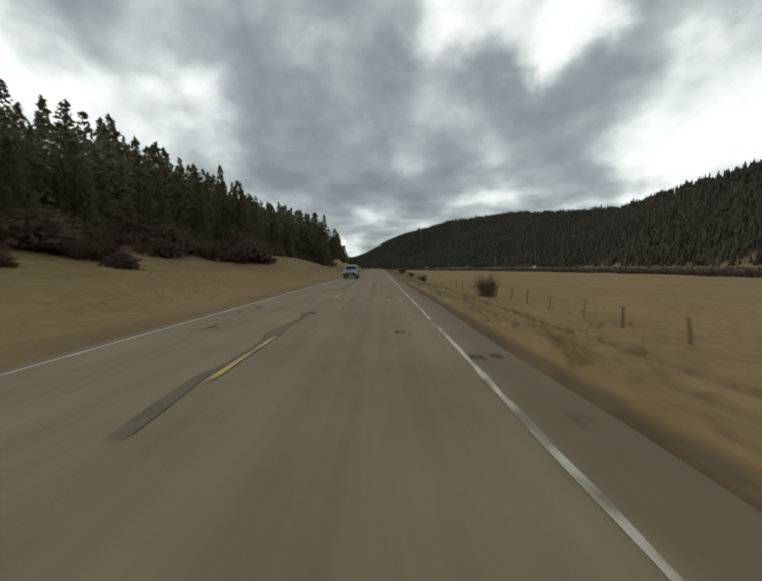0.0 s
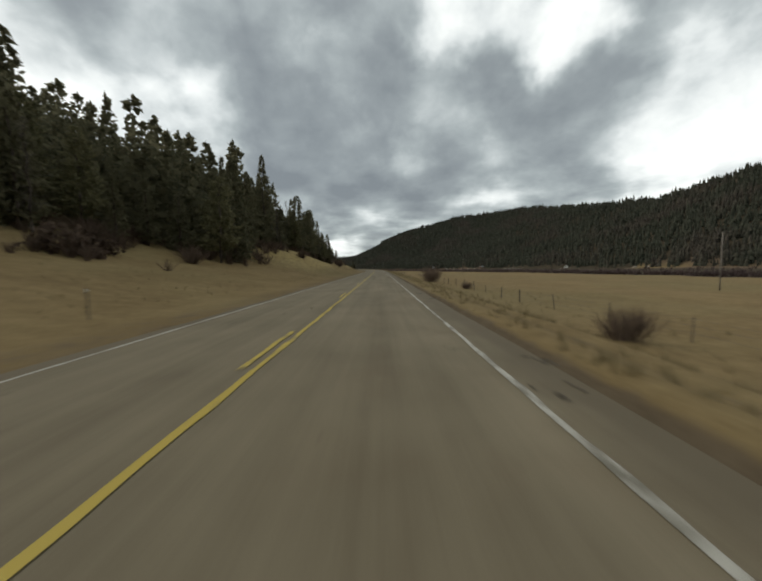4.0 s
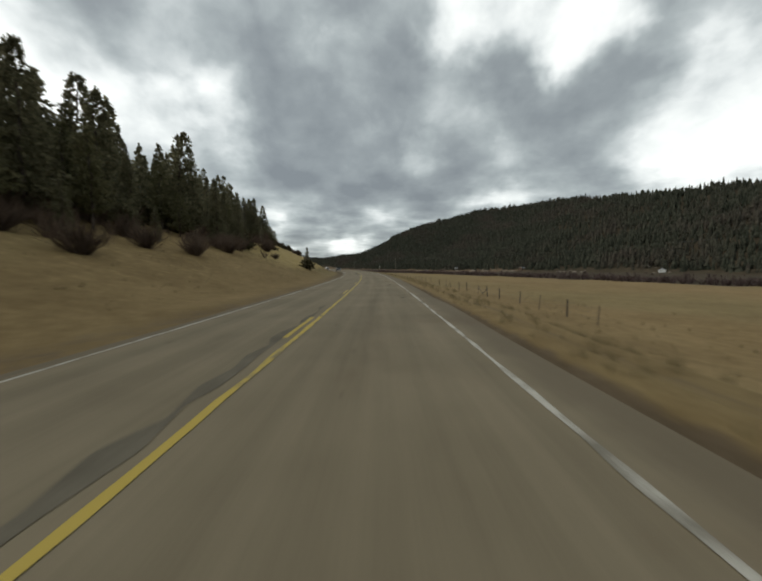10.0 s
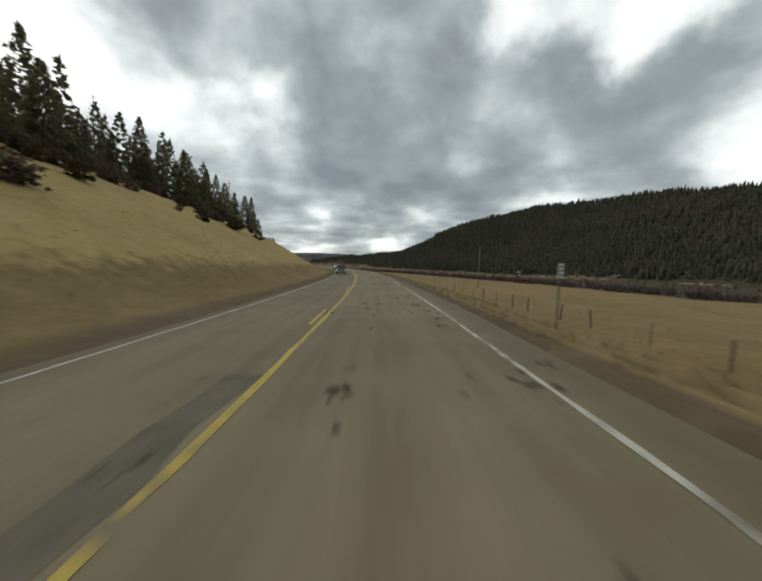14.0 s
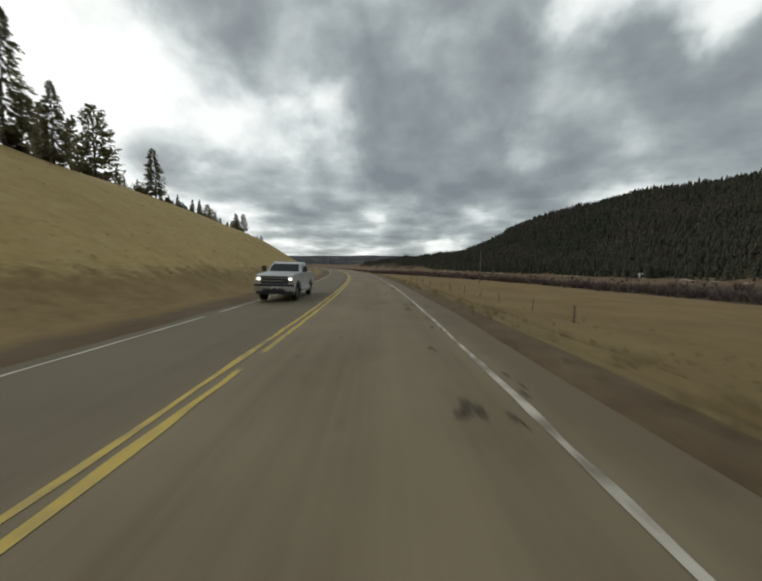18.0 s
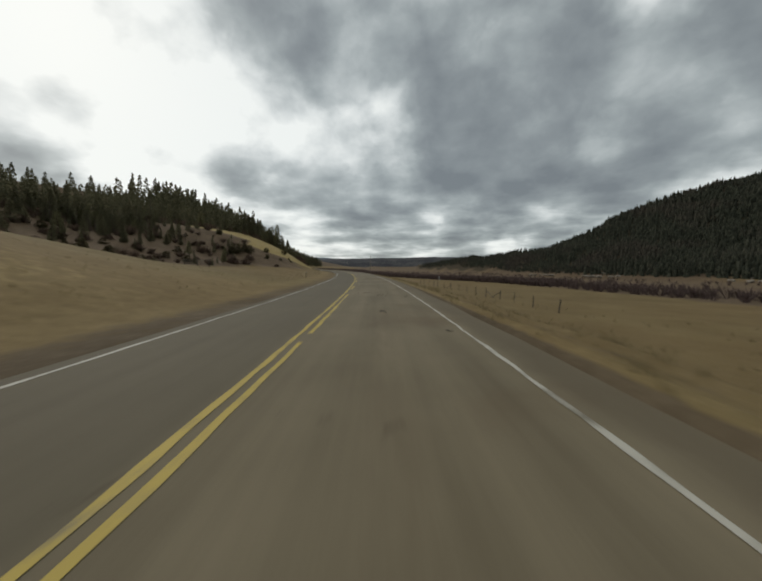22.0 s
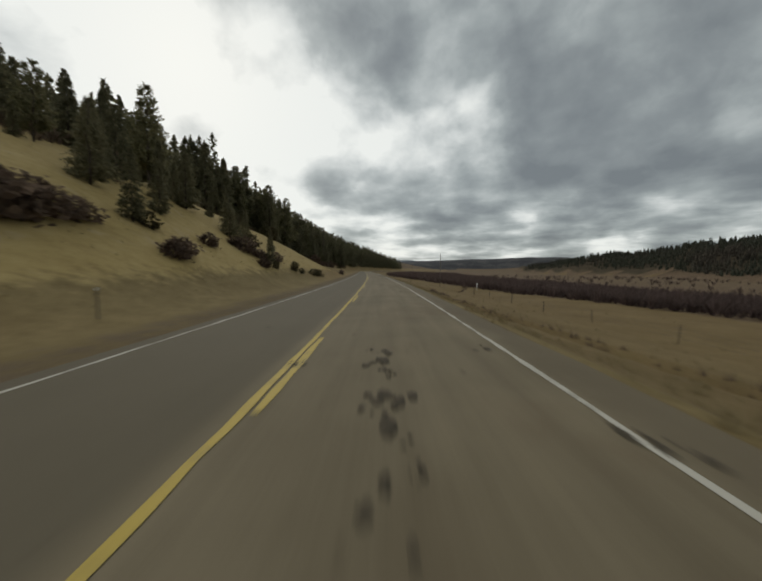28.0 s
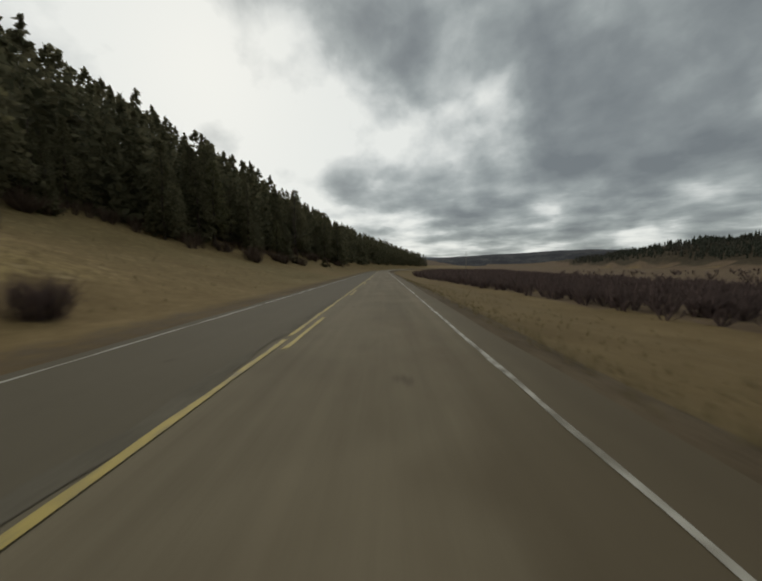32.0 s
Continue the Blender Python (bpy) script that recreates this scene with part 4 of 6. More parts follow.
# young firs and pines scattered over the bare brown slope
for k in range(85):
    cs = float(rng_t.uniform(588, 676))
    far_back = float(rng_t.beta(2.2, 1.3))
    plant_tree(int(rng_t.choice([5, 5, 2, 0, 3, 6])), cs, -44 - 46 * far_back, float(rng_t.uniform(2.0, 4.5) + 3.5 * far_back), float(rng_t.uniform(0, 360)))


for k in range(80):
    cs, u = float(rng_t.uniform(632, 694)), float(rng_t.uniform(-74, -33))
    if u > -38 and cs > 676:
        continue
    plant_tree(int(rng_t.choice([5, 5, 5, 2, 3, 6])), cs, u, float(rng_t.uniform(1.6, 4.2) + 0.05 * max(0.0, -u - 45)), float(rng_t.uniform(0, 360)))


def far_tree(rng, levels, per, h, radius):
    return conifer_crown(int(rng.integers(1e6)), h, radius, levels, per, 2, 0.05, 0.8, 0.80, 0.25)


def scatter(name, places, models, mat, label, category, jitter=(0.7, 1.25), kind="stuff"):
    """Many plants in one mesh: places are (x, y, z, height)."""
    rng = np.random.default_rng(21)
    VV, FF, base = [], [], 0
    faces4 = len(models[0][1][0])
    for x, y, z, h in places:
        v, f, h0 = models[rng.integers(len(models))]
        a = rng.uniform(0, 6.283)
        c, d = math.cos(a), math.sin(a)
        k = h / h0
        w = k * rng.uniform(0.85, 1.15)
        V = np.stack([(v[:, 0] * c - v[:, 1] * d) * w + x, (v[:, 0] * d + v[:, 1] * c) * w + y, v[:, 2] * k + z], 1)
        VV.append(V)
        FF.append(f + base)
        base += len(v)
    me = bpy.data.meshes.new(name)
    V, F = np.concatenate(VV), np.concatenate(FF)
    me.vertices.add(len(V))
    me.vertices.foreach_set("co", V.astype(np.float32).ravel())
    me.loops.add(F.size)
    me.loops.foreach_set("vertex_index", F.astype(np.int32).ravel())
    me.polygons.add(len(F))
    me.polygons.foreach_set("loop_start", np.arange(0, F.size, F.shape[1], dtype=np.int32))
    me.update(calc_edges=True)
    me.materials.append(mat)
    return tagged(new(name, me), label, category, kind=kind)


rng_f = np.random.default_rng(3)
mid_models = []
for k in range(6):
    v, f = far_tree(rng_f, 21, 8, 12, 2.8 if k % 2 else 2.4)
    mid_models.append((v, f, 12.0))
back_spots = [p for p in spots if p[:2] not in picked]
bs, bu = np.array([p[0] for p in back_spots]), np.array([p[1] for p in back_spots])
bx, by = road_point(bs, bu)
bz = land(bs, bu)
places = [(x, y, z - 0.2, float(table(TALL, s0)) * rng_f.uniform(0.7, 1.2)) for x, y, z, s0 in zip(bx, by, bz, bs)]
scatter("hillside_forest", places, mid_models, M_FIR, "dense dark conifer forest covering the hillside", "forest")

# ---------------------------------------------------------------- the forest across the valley
rng_h = np.random.default_rng(8)
hx = np.concatenate([rng_h.uniform(-240, 900, 90000), rng_h.uniform(-450, 320, 34000)])
hy = np.concatenate([rng_h.uniform(-350, 1330, 90000), rng_h.uniform(840, 1500, 34000)])
df, _, sd = near_line(hx, hy, FOOT)
dr, _, ov = near_line(hx, hy, RIDGE)
keep = (sd < 0) & ((ov >= 0) | (dr < 45)) & (df > 3) & (rng_h.random(len(hx)) < np.clip(0.45 + df / 40, 0, 0.95))
keep &= df > (df + dr) * np.interp(hx, [-260, -175, -125], [0.5, 0.3, 0.0]) * rng_h.uniform(0.7, 1.1, len(hx))
keep &= (hy > 0.72 * hx - 90) | (rng_h.random(len(hx)) < 0.2)
hx, hy = hx[keep], hy[keep]
hz = hill(hx, hy) - 4.4
far_models = []
for k in range(6):
    rng = np.random.default_rng(50 + k)
    V, F = [], []
    tiers = 4
    for t in range(tiers):
        z0, z1 = 12 * (0.06 + 0.21 * t), 12 * min(1.0, 0.06 + 0.21 * t + 0.42)
        r = (2.7 if k % 2 else 2.2) * (1 - 0.2 * t)
        b = len(V)
        for q in range(5):
            a = 6.283 * (q + rng.uniform(-0.3, 0.3)) / 5
            rr = r * rng.uniform(0.6, 1.25)
            V.append((math.cos(a) * rr, math.sin(a) * rr, z0 + rng.uniform(-0.5, 0.5)))
        V.append((rng.normal(0, 0.15), rng.normal(0, 0.15), z1))
        F += [(b + q, b + (q + 1) % 5, b + 5) for q in range(5)]
    far_models.append((np.array(V), np.array(F), 12.0))
scatter("far_forest", [(x, y, z - 0.5, (rng_h.uniform(5, 15) if rng_h.random() < 0.9 else rng_h.uniform(12, 18)) * (0.55 + 0.45 * min(max((x + 160) / 300, 0), 1))) for x, y, z, d_ in zip(hx, hy, hz, dr[keep])], far_models, M_FARFIR, "dark conifer forest covering the hill across the valley", "forest")

# distant ranges that close the valley


def range_of_hills(name, dist, az0, az1, height, seed, mat, label, base=-6):
    rng = np.random.default_rng(seed)
    n = 90
    az = np.radians(np.linspace(az0, az1, n))
    prof = np.array([height(math.degrees(a)) for a in az]) + rng.normal(0, dist * 0.0006, n)
    rows_ = []
    for k, (dd, f) in enumerate([(0.0, 0.0), (0.06, 0.35), (0.13, 0.7), (0.22, 1.0), (0.4, 0.5), (0.6, 0.0)]):
        d = dist * (1 + dd)
        bump = rng.normal(0, 0.05, n) if 0 < f < 1 else 0
        rows_.append(np.stack([-120 + np.sin(az) * d, 600 + np.cos(az) * d, base + (prof - base) * np.clip(f + bump, 0, 1)], 1))
    V = np.array(rows_).reshape(-1, 3)
    F = [(k * n + i, k * n + i + 1, (k + 1) * n + i + 1, (k + 1) * n + i) for k in range(5) for i in range(n - 1)]
    return tagged(mesh_part(name, V, F, mat, smooth=True), label, "hills", kind="structure")


def bumps(keys):
    return lambda a: float(np.interp(a, [k[0] for k in keys], [k[1] for k in keys]))


M_FARHILL = surface("distant_wooded_hills", (0.014, 0.015, 0.019), (0.027, 0.028, 0.034), (0.085, 0.079, 0.073), 0.008, 1.0, 0.0)
# the farthest ridge has its haze put into the colour, a pale blue-grey
M_FARHILL2 = surface("haze_tinted_ridge", (0.06, 0.075, 0.092), (0.085, 0.10, 0.118), (0.13, 0.145, 0.155), 0.004, 1.0, 0.0)
range_of_hills("backdrop_hills", 2300, -75, 30, bumps([(-75, 60), (-60, 70), (-46, 62), (-38, 66), (-30, 84), (-24, 92), (-20, 100), (-14, 102), (-10, 86), (-4, 74), (6, 84), (30, 90)]), 4, M_FARHILL, "dark wooded hills at the far end of the valley")
range_of_hills("backdrop_ridge", 3600, -85, 10, bumps([(-85, 110), (-50, 120), (-43, 135), (-36, 120), (-28, 110), (-10, 120), (10, 120)]), 6, M_FARHILL2, "ridge on the horizon with haze put into its pale colour", base=-10)

# ---------------------------------------------------------------- brush


def blades(n, h, spread, width, rng, droop=0.0, base=0.12):
    """Twigs that fan out from one foot, each a thin forked blade."""
    V, F = [], []
    for i in range(n):
        a, lean = rng.uniform(0, 6.283), abs(rng.normal(0, 0.62))
        L = h * rng.uniform(0.55, 1.05) * math.cos(min(lean, 1.2) * 0.6)
        root = np.array((math.cos(a) * base * h * rng.random(), math.sin(a) * base * h * rng.random(), -0.15))
        tip = root + np.array((math.cos(a) * math.sin(lean) * L * spread, math.sin(a) * math.sin(lean) * L * spread, L))
        mid = (root + tip) / 2 + rng.normal(0, 0.05 * h, 3)
        w = np.array((-math.sin(a + 0.7), math.cos(a + 0.7), 0)) * width * rng.uniform(0.6, 1.4)
        k = len(V)
        V += [root - w * 0.6, root + w * 0.6, mid + w, mid - w]
        F.append((k, k + 1, k + 2, k + 3))
        for q in range(3):
            e = tip + rng.normal(0, 0.13 * h, 3) * (0.5 if q == 0 else 1.0)
            k = len(V)
            V += [mid - w * 0.7, mid + w * 0.7, e + w * 0.25, e - w * 0.25]
            F.append((k, k + 1, k + 2, k + 3))
    return np.array(V), np.array(F)


def brush_model(seed, n, h, spread, width):
    v, f = blades(n, h, spread, width, np.random.default_rng(seed))
    return v, f


def bush_thing(name, label, s, u, h, wide, mat, seed, n=170, width=0.02, group=""):
    x, y = road_point(s, u)
    root = empty(name, x, y, float(land(s, u)) + 0.02, seed * 47 % 360, label, "bush", group)
    v, f = blades(n, h, wide / h * 0.8, width, np.random.default_rng(seed), base=0.42)
    mesh_part("twig_crown", v, f, mat, root)
    v, f = tube([(0, 0, -0.3), (0.05, 0.02, 0.2 * h), (0.1, 0.06, 0.4 * h)], [0.06, 0.05, 0.02], 6)
    mesh_part("stem", v, f, M_BARK, root)
    return root


for s0, u0, h0, w0, sd0 in [(38, 14.5, 2.7, 1.2, 31), (63, 10.2, 1.5, 1.6, 32), (178, 14.0, 3.6, 5.0, 33), (153, 16, 1.2, 1.6, 34), (114, 13, 1.6, 1.9, 35)]:
    bush_thing("roadside_bush", "leafless grey-brown bush at the meadow fence", s0, u0, h0, w0, M_TWIG, sd0, 620 if h0 > 3 else 260, 0.013, "bushes beside the road")
bush_thing("roadside_bush", "leafless red-brown bush on the road bank", 803.5, -8.4, 1.45, 1.5, M_WILLOW, 41, 260, 0.014, "bushes beside the road")

# brush at the foot of the wood: models copied along the slope
BRUSH = []
for k in range(4):
    root = empty("hillside_bush", 0, 0, 0, label="leafless dark brown bush at the foot of the wood", category="bush", group="bushes on the hillside")
    v, f = blades(150, 2.2, 1.1, 0.035, np.random.default_rng(60 + k))
    mesh_part("twig_crown", v, f, M_TWIG, root)
    BRUSH.append((root, 2.2))
for k in range(3):
    root = empty("juniper_bush", 0, 0, 0, label="low dark green juniper on the dry slope", category="bush", group="junipers on the hillside")
    v, f = conifer_crown(70 + k, 1.6, 0.95, 12, 9, 3, 0.02, 0.35, 0.34, 0.0, 0.1)
    mesh_part("foliage", v, f, M_JUNIPER, root)
    v, f = tube([(0, 0, -0.3), (0, 0, 0.8)], [0.06, 0.03], 6)
    mesh_part("stem", v, f, M_BARK, root)
    BRUSH.append((root, 1.6))
for k in range(2):
    root = empty("hillside_bush", 0, 0, 0, label="rounded dark brown thicket bush on the dry slope", category="bush", group="bushes on the hillside")
    v, f = conifer_crown(80 + k, 1.5, 1.35, 24, 10, 3, 0.0, 0.32, 0.30, 0.05, 0.05)
    mesh_part("twig_crown", v, f, M_TWIG, root)
    BRUSH.append((root, 1.5))
used_brush = set()


def plant_bush(kind, s, u, h, turn):
    root, base = BRUSH[kind]
    x, y = road_point(s, u)
    m = pose(float(x), float(y), float(land(s, u)) - 0.03, 0, 0, turn)
    if kind in used_brush:
        root = copy_thing(root, m)
    else:
        used_brush.add(kind)
        root.matrix_basis = m
    root.scale = (h / base * 1.2, h / base * 1.2, h / base)


rng_b = np.random.default_rng(17)
for k in range(230):
    s0 = rng_b.uniform(-15, 960)
    edge = float(tree_edge(s0))
    if 440 < s0 < 575 and rng_b.random() < 0.85:
        continue
    u0 = edge + rng_b.normal(1.0, 4.5)
    if u0 > -14:
        continue
    if 590 < s0 < 690:
        u0 = edge + rng_b.uniform(-14, 22)
    plant_bush(int(rng_b.integers(4)) if rng_b.random() < 0.7 else 4 + int(rng_b.integers(3)), s0, u0, rng_b.uniform(1.0, 2.9), rng_b.uniform(0, 360))
for k in range(34):
    s0 = rng_b.uniform(22, 135)
    plant_bush(7 + int(rng_b.integers(2)), s0, float(tree_edge(s0)) + rng_b.uniform(1, 12), rng_b.uniform(1.0, 2.6), rng_b.uniform(0, 360))
for k in range(30):
    s0 = rng_b.uniform(600, 668)
    plant_bush(7 + int(rng_b.integers(2)), s0, rng_b.uniform(-72, -40), rng_b.uniform(0.7, 1.5), rng_b.uniform(0, 360))
for k in range(110):
    s0, u0 = rng_b.uniform(595, 692), rng_b.uniform(-84, -36)
    plant_bush(int(rng_b.choice([0, 1, 2, 3, 4, 5, 6, 4, 5])), s0, u0, rng_b.uniform(0.6, 1.7), rng_b.uniform(0, 360))
for k in range(34):
    s0 = rng_b.uniform(350, 442)
    plant_bush(int(rng_b.choice([4, 5, 6, 7, 8])), s0, float(tree_edge(s0)) + abs(rng_b.normal(1, 5)), rng_b.uniform(0.7, 1.9), rng_b.uniform(0, 360))
for k in range(16):
    plant_bush(int(rng_b.choice([4, 5, 6, 6, 7])), rng_b.uniform(352, 425), rng_b.uniform(-32, -19), rng_b.uniform(0.8, 2.0), rng_b.uniform(0, 360))
for k in range(22):
    s0 = rng_b.uniform(455, 545)
    plant_bush(int(rng_b.choice([0, 1, 4, 5])), s0, rng_b.uniform(-39, -34), rng_b.uniform(0.6, 1.4), rng_b.uniform(0, 360))
# tall brown thickets on the bare soil below the first wood
for k in range(30):
    s0 = rng_b.uniform(20, 92)
    plant_bush(int(rng_b.choice([0, 1, 2, 3, 7, 8])), s0, float(tree_edge(s0)) + rng_b.uniform(-1, 9), rng_b.uniform(2.4, 4.6), rng_b.uniform(0, 360))
CUT_BUSHES = [(6, 300, -28, 3.0), (4, 296, -30, 2.4), (5, 305, -31, 2.6), (6, 312, -27, 2.2), (4, 318, -30, 2.6), (5, 290, -29, 2.6), (6, 340, -26, 1.6), (4, 318.7, -10.9, 1.9), (6, 319.5, -11.9, 1.7),
              (5, 330.4, -20.7, 1.4), (0, 314, -16.6, 1.2), (4, 345, -24, 1.6), (5, 362, -27, 1.2), (6, 353, -22, 1.0), (4, 378, -28, 1.4)]
PASTURE_BUSHES = [(4, 660, -37, 2.6), (5, 668, -33, 1.5), (6, 676, -28, 1.6), (4, 684, -22, 1.3), (7, 649, -30, 1.7), (8, 646, -33, 1.9), (7, 652, -35, 1.7), (8, 658.7, -31, 1.5), (7, 661, -31.5, 1.4),
                  (4, 668, -34.5, 2.6), (5, 671, -33, 2.0), (6, 664, -36, 3.0), (4, 665.8, -26.6, 1.4), (7, 656.6, -22.6, 0.7), (8, 657.8, -22.2, 0.6), (5, 669, -22.4, 0.9), (6, 672, -19, 0.6), (4, 685, -23, 0.9),
                  (5, 676, -20, 0.6), (2, 664, -42, 2.4), (3, 655, -44, 2.6), (0, 673, -42, 1.8)]
BANK_BUSHES = [(4, 752.6, -8.9, 1.15), (5, 755.2, -8.8, 1.1), (5, 720, -16, 1.2), (6, 735, -12, 1.0), (7, 708.9, -15.4, 2.0), (8, 711.0, -15.8, 1.8), (7, 707.0, -16.4, 2.0), (8, 713.6, -15.9, 1.2), (7, 717.2, -12.4, 1.2),
               (8, 718.8, -12.9, 1.1), (7, 726, -14.5, 1.1), (8, 733, -15, 1.0), (5, 740, -15.5, 1.5), (4, 735, -10.9, 0.9), (6, 744.6, -9.8, 0.8), (7, 733.7, -14.1, 1.6), (8, 734.8, -12.8, 1.1), (4, 742.3, -10.4, 1.3),
               (5, 750.4, -9.2, 1.1), (7, 740.4, -12.4, 1.1), (7, 731.9, -11.3, 0.9), (4, 773.6, -22.4, 2.6), (7, 789.8, -15.1, 1.9), (8, 794.9, -7.9, 0.8)]
for k, s0, u0, h0 in CUT_BUSHES + PASTURE_BUSHES + BANK_BUSHES:
    plant_bush(k, s0, u0, h0, 40 * k)

# brown undergrowth at the foot of the wood
rng_u = np.random.default_rng(37)
us_ = rng_u.uniform(-30, 980, 2600)
uu_ = tree_edge(us_) + 3.0 - rng_u.exponential(5.5, 2600) + np.where((us_ > 20) & (us_ < 130), rng_u.uniform(0, 9, 2600), 0)
uok = ((us_ < 432) | (us_ > 585)) & (rng_u.random(2600) < 0.35 + 0.65 * (0.5 + 0.5 * waves(us_ * 2, uu_ * 3, 31)))
us_, uu_ = us_[uok], uu_[uok]
ux_, uy_ = road_point(us_, uu_)
uz_ = land(us_, uu_)
u_models = []
for k in range(5):
    v, f = blades(22, 2.0, 1.2, 0.05, np.random.default_rng(140 + k))
    u_models.append((v, f, 2.0))
scatter("undergrowth", [(x, y, z, rng_u.uniform(0.8, 2.6)) for x, y, z in zip(ux_, uy_, uz_)], u_models, M_TWIG, "brown leafless undergrowth at the foot of the wood", "undergrowth")

# the willow thicket along the creek
STRIP_W = [(-60, 12), (500, 12), (640, 18), (740, 34), (830, 55), (960, 70), (1200, 70)]
rng_w = np.random.default_rng(23)
ws = np.concatenate([rng_w.uniform(-60, 1200, 4200), rng_w.uniform(640, 1150, 7000)])
wu = table(STRIP, ws) + table(STRIP_W, ws) * rng_w.random(len(ws)) + rng_w.normal(0, 0.8, len(ws))
wx, wy = road_point(ws, wu)
wz = land(ws, wu)
w_models = []
for k in range(6):
    v, f = blades(10, 2.4, 1.15, 0.095, np.random.default_rng(90 + k))
    w_models.append((v, f, 2.4))
scatter("willow_thicket", [(x, y, z, rng_w.uniform(1.4, 2.7)) for x, y, z in zip(wx, wy, wz)], w_models, M_WILLOW, "red-brown leafless willow thicket along the creek", "thicket")

bs_ = rng_w.uniform(-60, 1100, 5200)
bu_ = table(STRIP, bs_) + table(STRIP_W, bs_) + rng_w.uniform(0, 1, 5200) ** 1.3 * 190
bx_, by_ = road_point(bs_, bu_)
ok_ = hill(bx_, by_) < 14
near_foot, _, _ = near_line(bx_, by_, FOOT)
ok_ &= rng_w.random(5200) < np.clip(1.2 - near_foot / 60, 0.12, 1)
bz_ = land(bs_, bu_)
scatter("valley_brush", [(x, y, z, rng_w.uniform(1.2, 3.2)) for x, y, z in zip(bx_[ok_], by_[ok_], bz_[ok_])], w_models, M_WILLOW, "brown leafless brush below the wooded hill", "brush")

# dry grass on the verges and banks
rng_g = np.random.default_rng(29)
gs = np.concatenate([rng_g.uniform(-10, 860, 16000), rng_g.uniform(-10, 860, 7000), rng_g.uniform(150, 860, 2500)])
gu = np.concatenate([5.6 + rng_g.exponential(5, 16000), -8.3 - rng_g.exponential(6, 7000), -rng_g.uniform(9, 42, 2500)])
clump = 0.5 + 0.5 * waves(gs * 3, gu * 5, 37)
ok = (rng_g.random(len(gs)) < clump + 0.25) & (gu < 45) & (gu > -44)
gs, gu = gs[ok], gu[ok]
gx, gy = road_point(gs, gu)
gz = land(gs, gu)
g_models = []
for k in range(5):
    rng = np.random.default_rng(120 + k)
    V, F = [], []
    for q in range(9):
        a, L, ln = rng.uniform(0, 6.283), rng.uniform(0.2, 0.42), abs(rng.normal(0.15, 0.25))
        w = 0.014
        r0 = np.array((rng.normal(0, 0.09), rng.normal(0, 0.09), -0.03))
        t0 = r0 + np.array((math.cos(a) * ln * L * 1.4, math.sin(a) * ln * L * 1.4, L))
        sd = np.array((-math.sin(a), math.cos(a), 0)) * w
        b = len(V)
        V += [r0 - sd, r0 + sd, t0]
        F.append((b, b + 1, b + 2))
    g_models.append((np.array(V), np.array(F), 0.4))
scatter("dry_grass", [(x, y, z, rng_g.uniform(0.14, 0.42 if side > 0 else 0.26)) for x, y, z, side in zip(gx, gy, gz, gu)], g_models, M_STRAW, "dry straw-coloured grass tufts beside the highway", "grass")

# ---------------------------------------------------------------- fences, poles and signs


def ground_at(s, u):
    x, y = road_point(s, u)
    return float(x), float(y), float(land(s, u))


def post_mesh(seed, h, r):
    rng = np.random.default_rng(seed)
    lean = rng.normal(0, 0.05, 2)
    pts = [(lean[0] * z, lean[1] * z, z) for z in (-0.4, 0.0, h * 0.5, h * 0.97, h)]
    v, f = tube(pts, [r * 1.1, r * 1.05, r, r * 0.98, r * 0.8], 7)
    me = bpy.data.meshes.new("post")
    me.from_pydata(v, [], f)
    me.materials.append(M_POST)
    return me


POSTS = [post_mesh(k, 1.25 + 0.06 * (k % 3), 0.058) for k in range(5)]
STAKES = [post_mesh(20 + k, 1.2 + 0.05 * k, 0.03) for k in range(3)]
FENCE_U = [(-20, 16.2), (200, 16.2), (330, 16.0), (450, 17), (560, 18.5), (640, 20), (700, 22)]


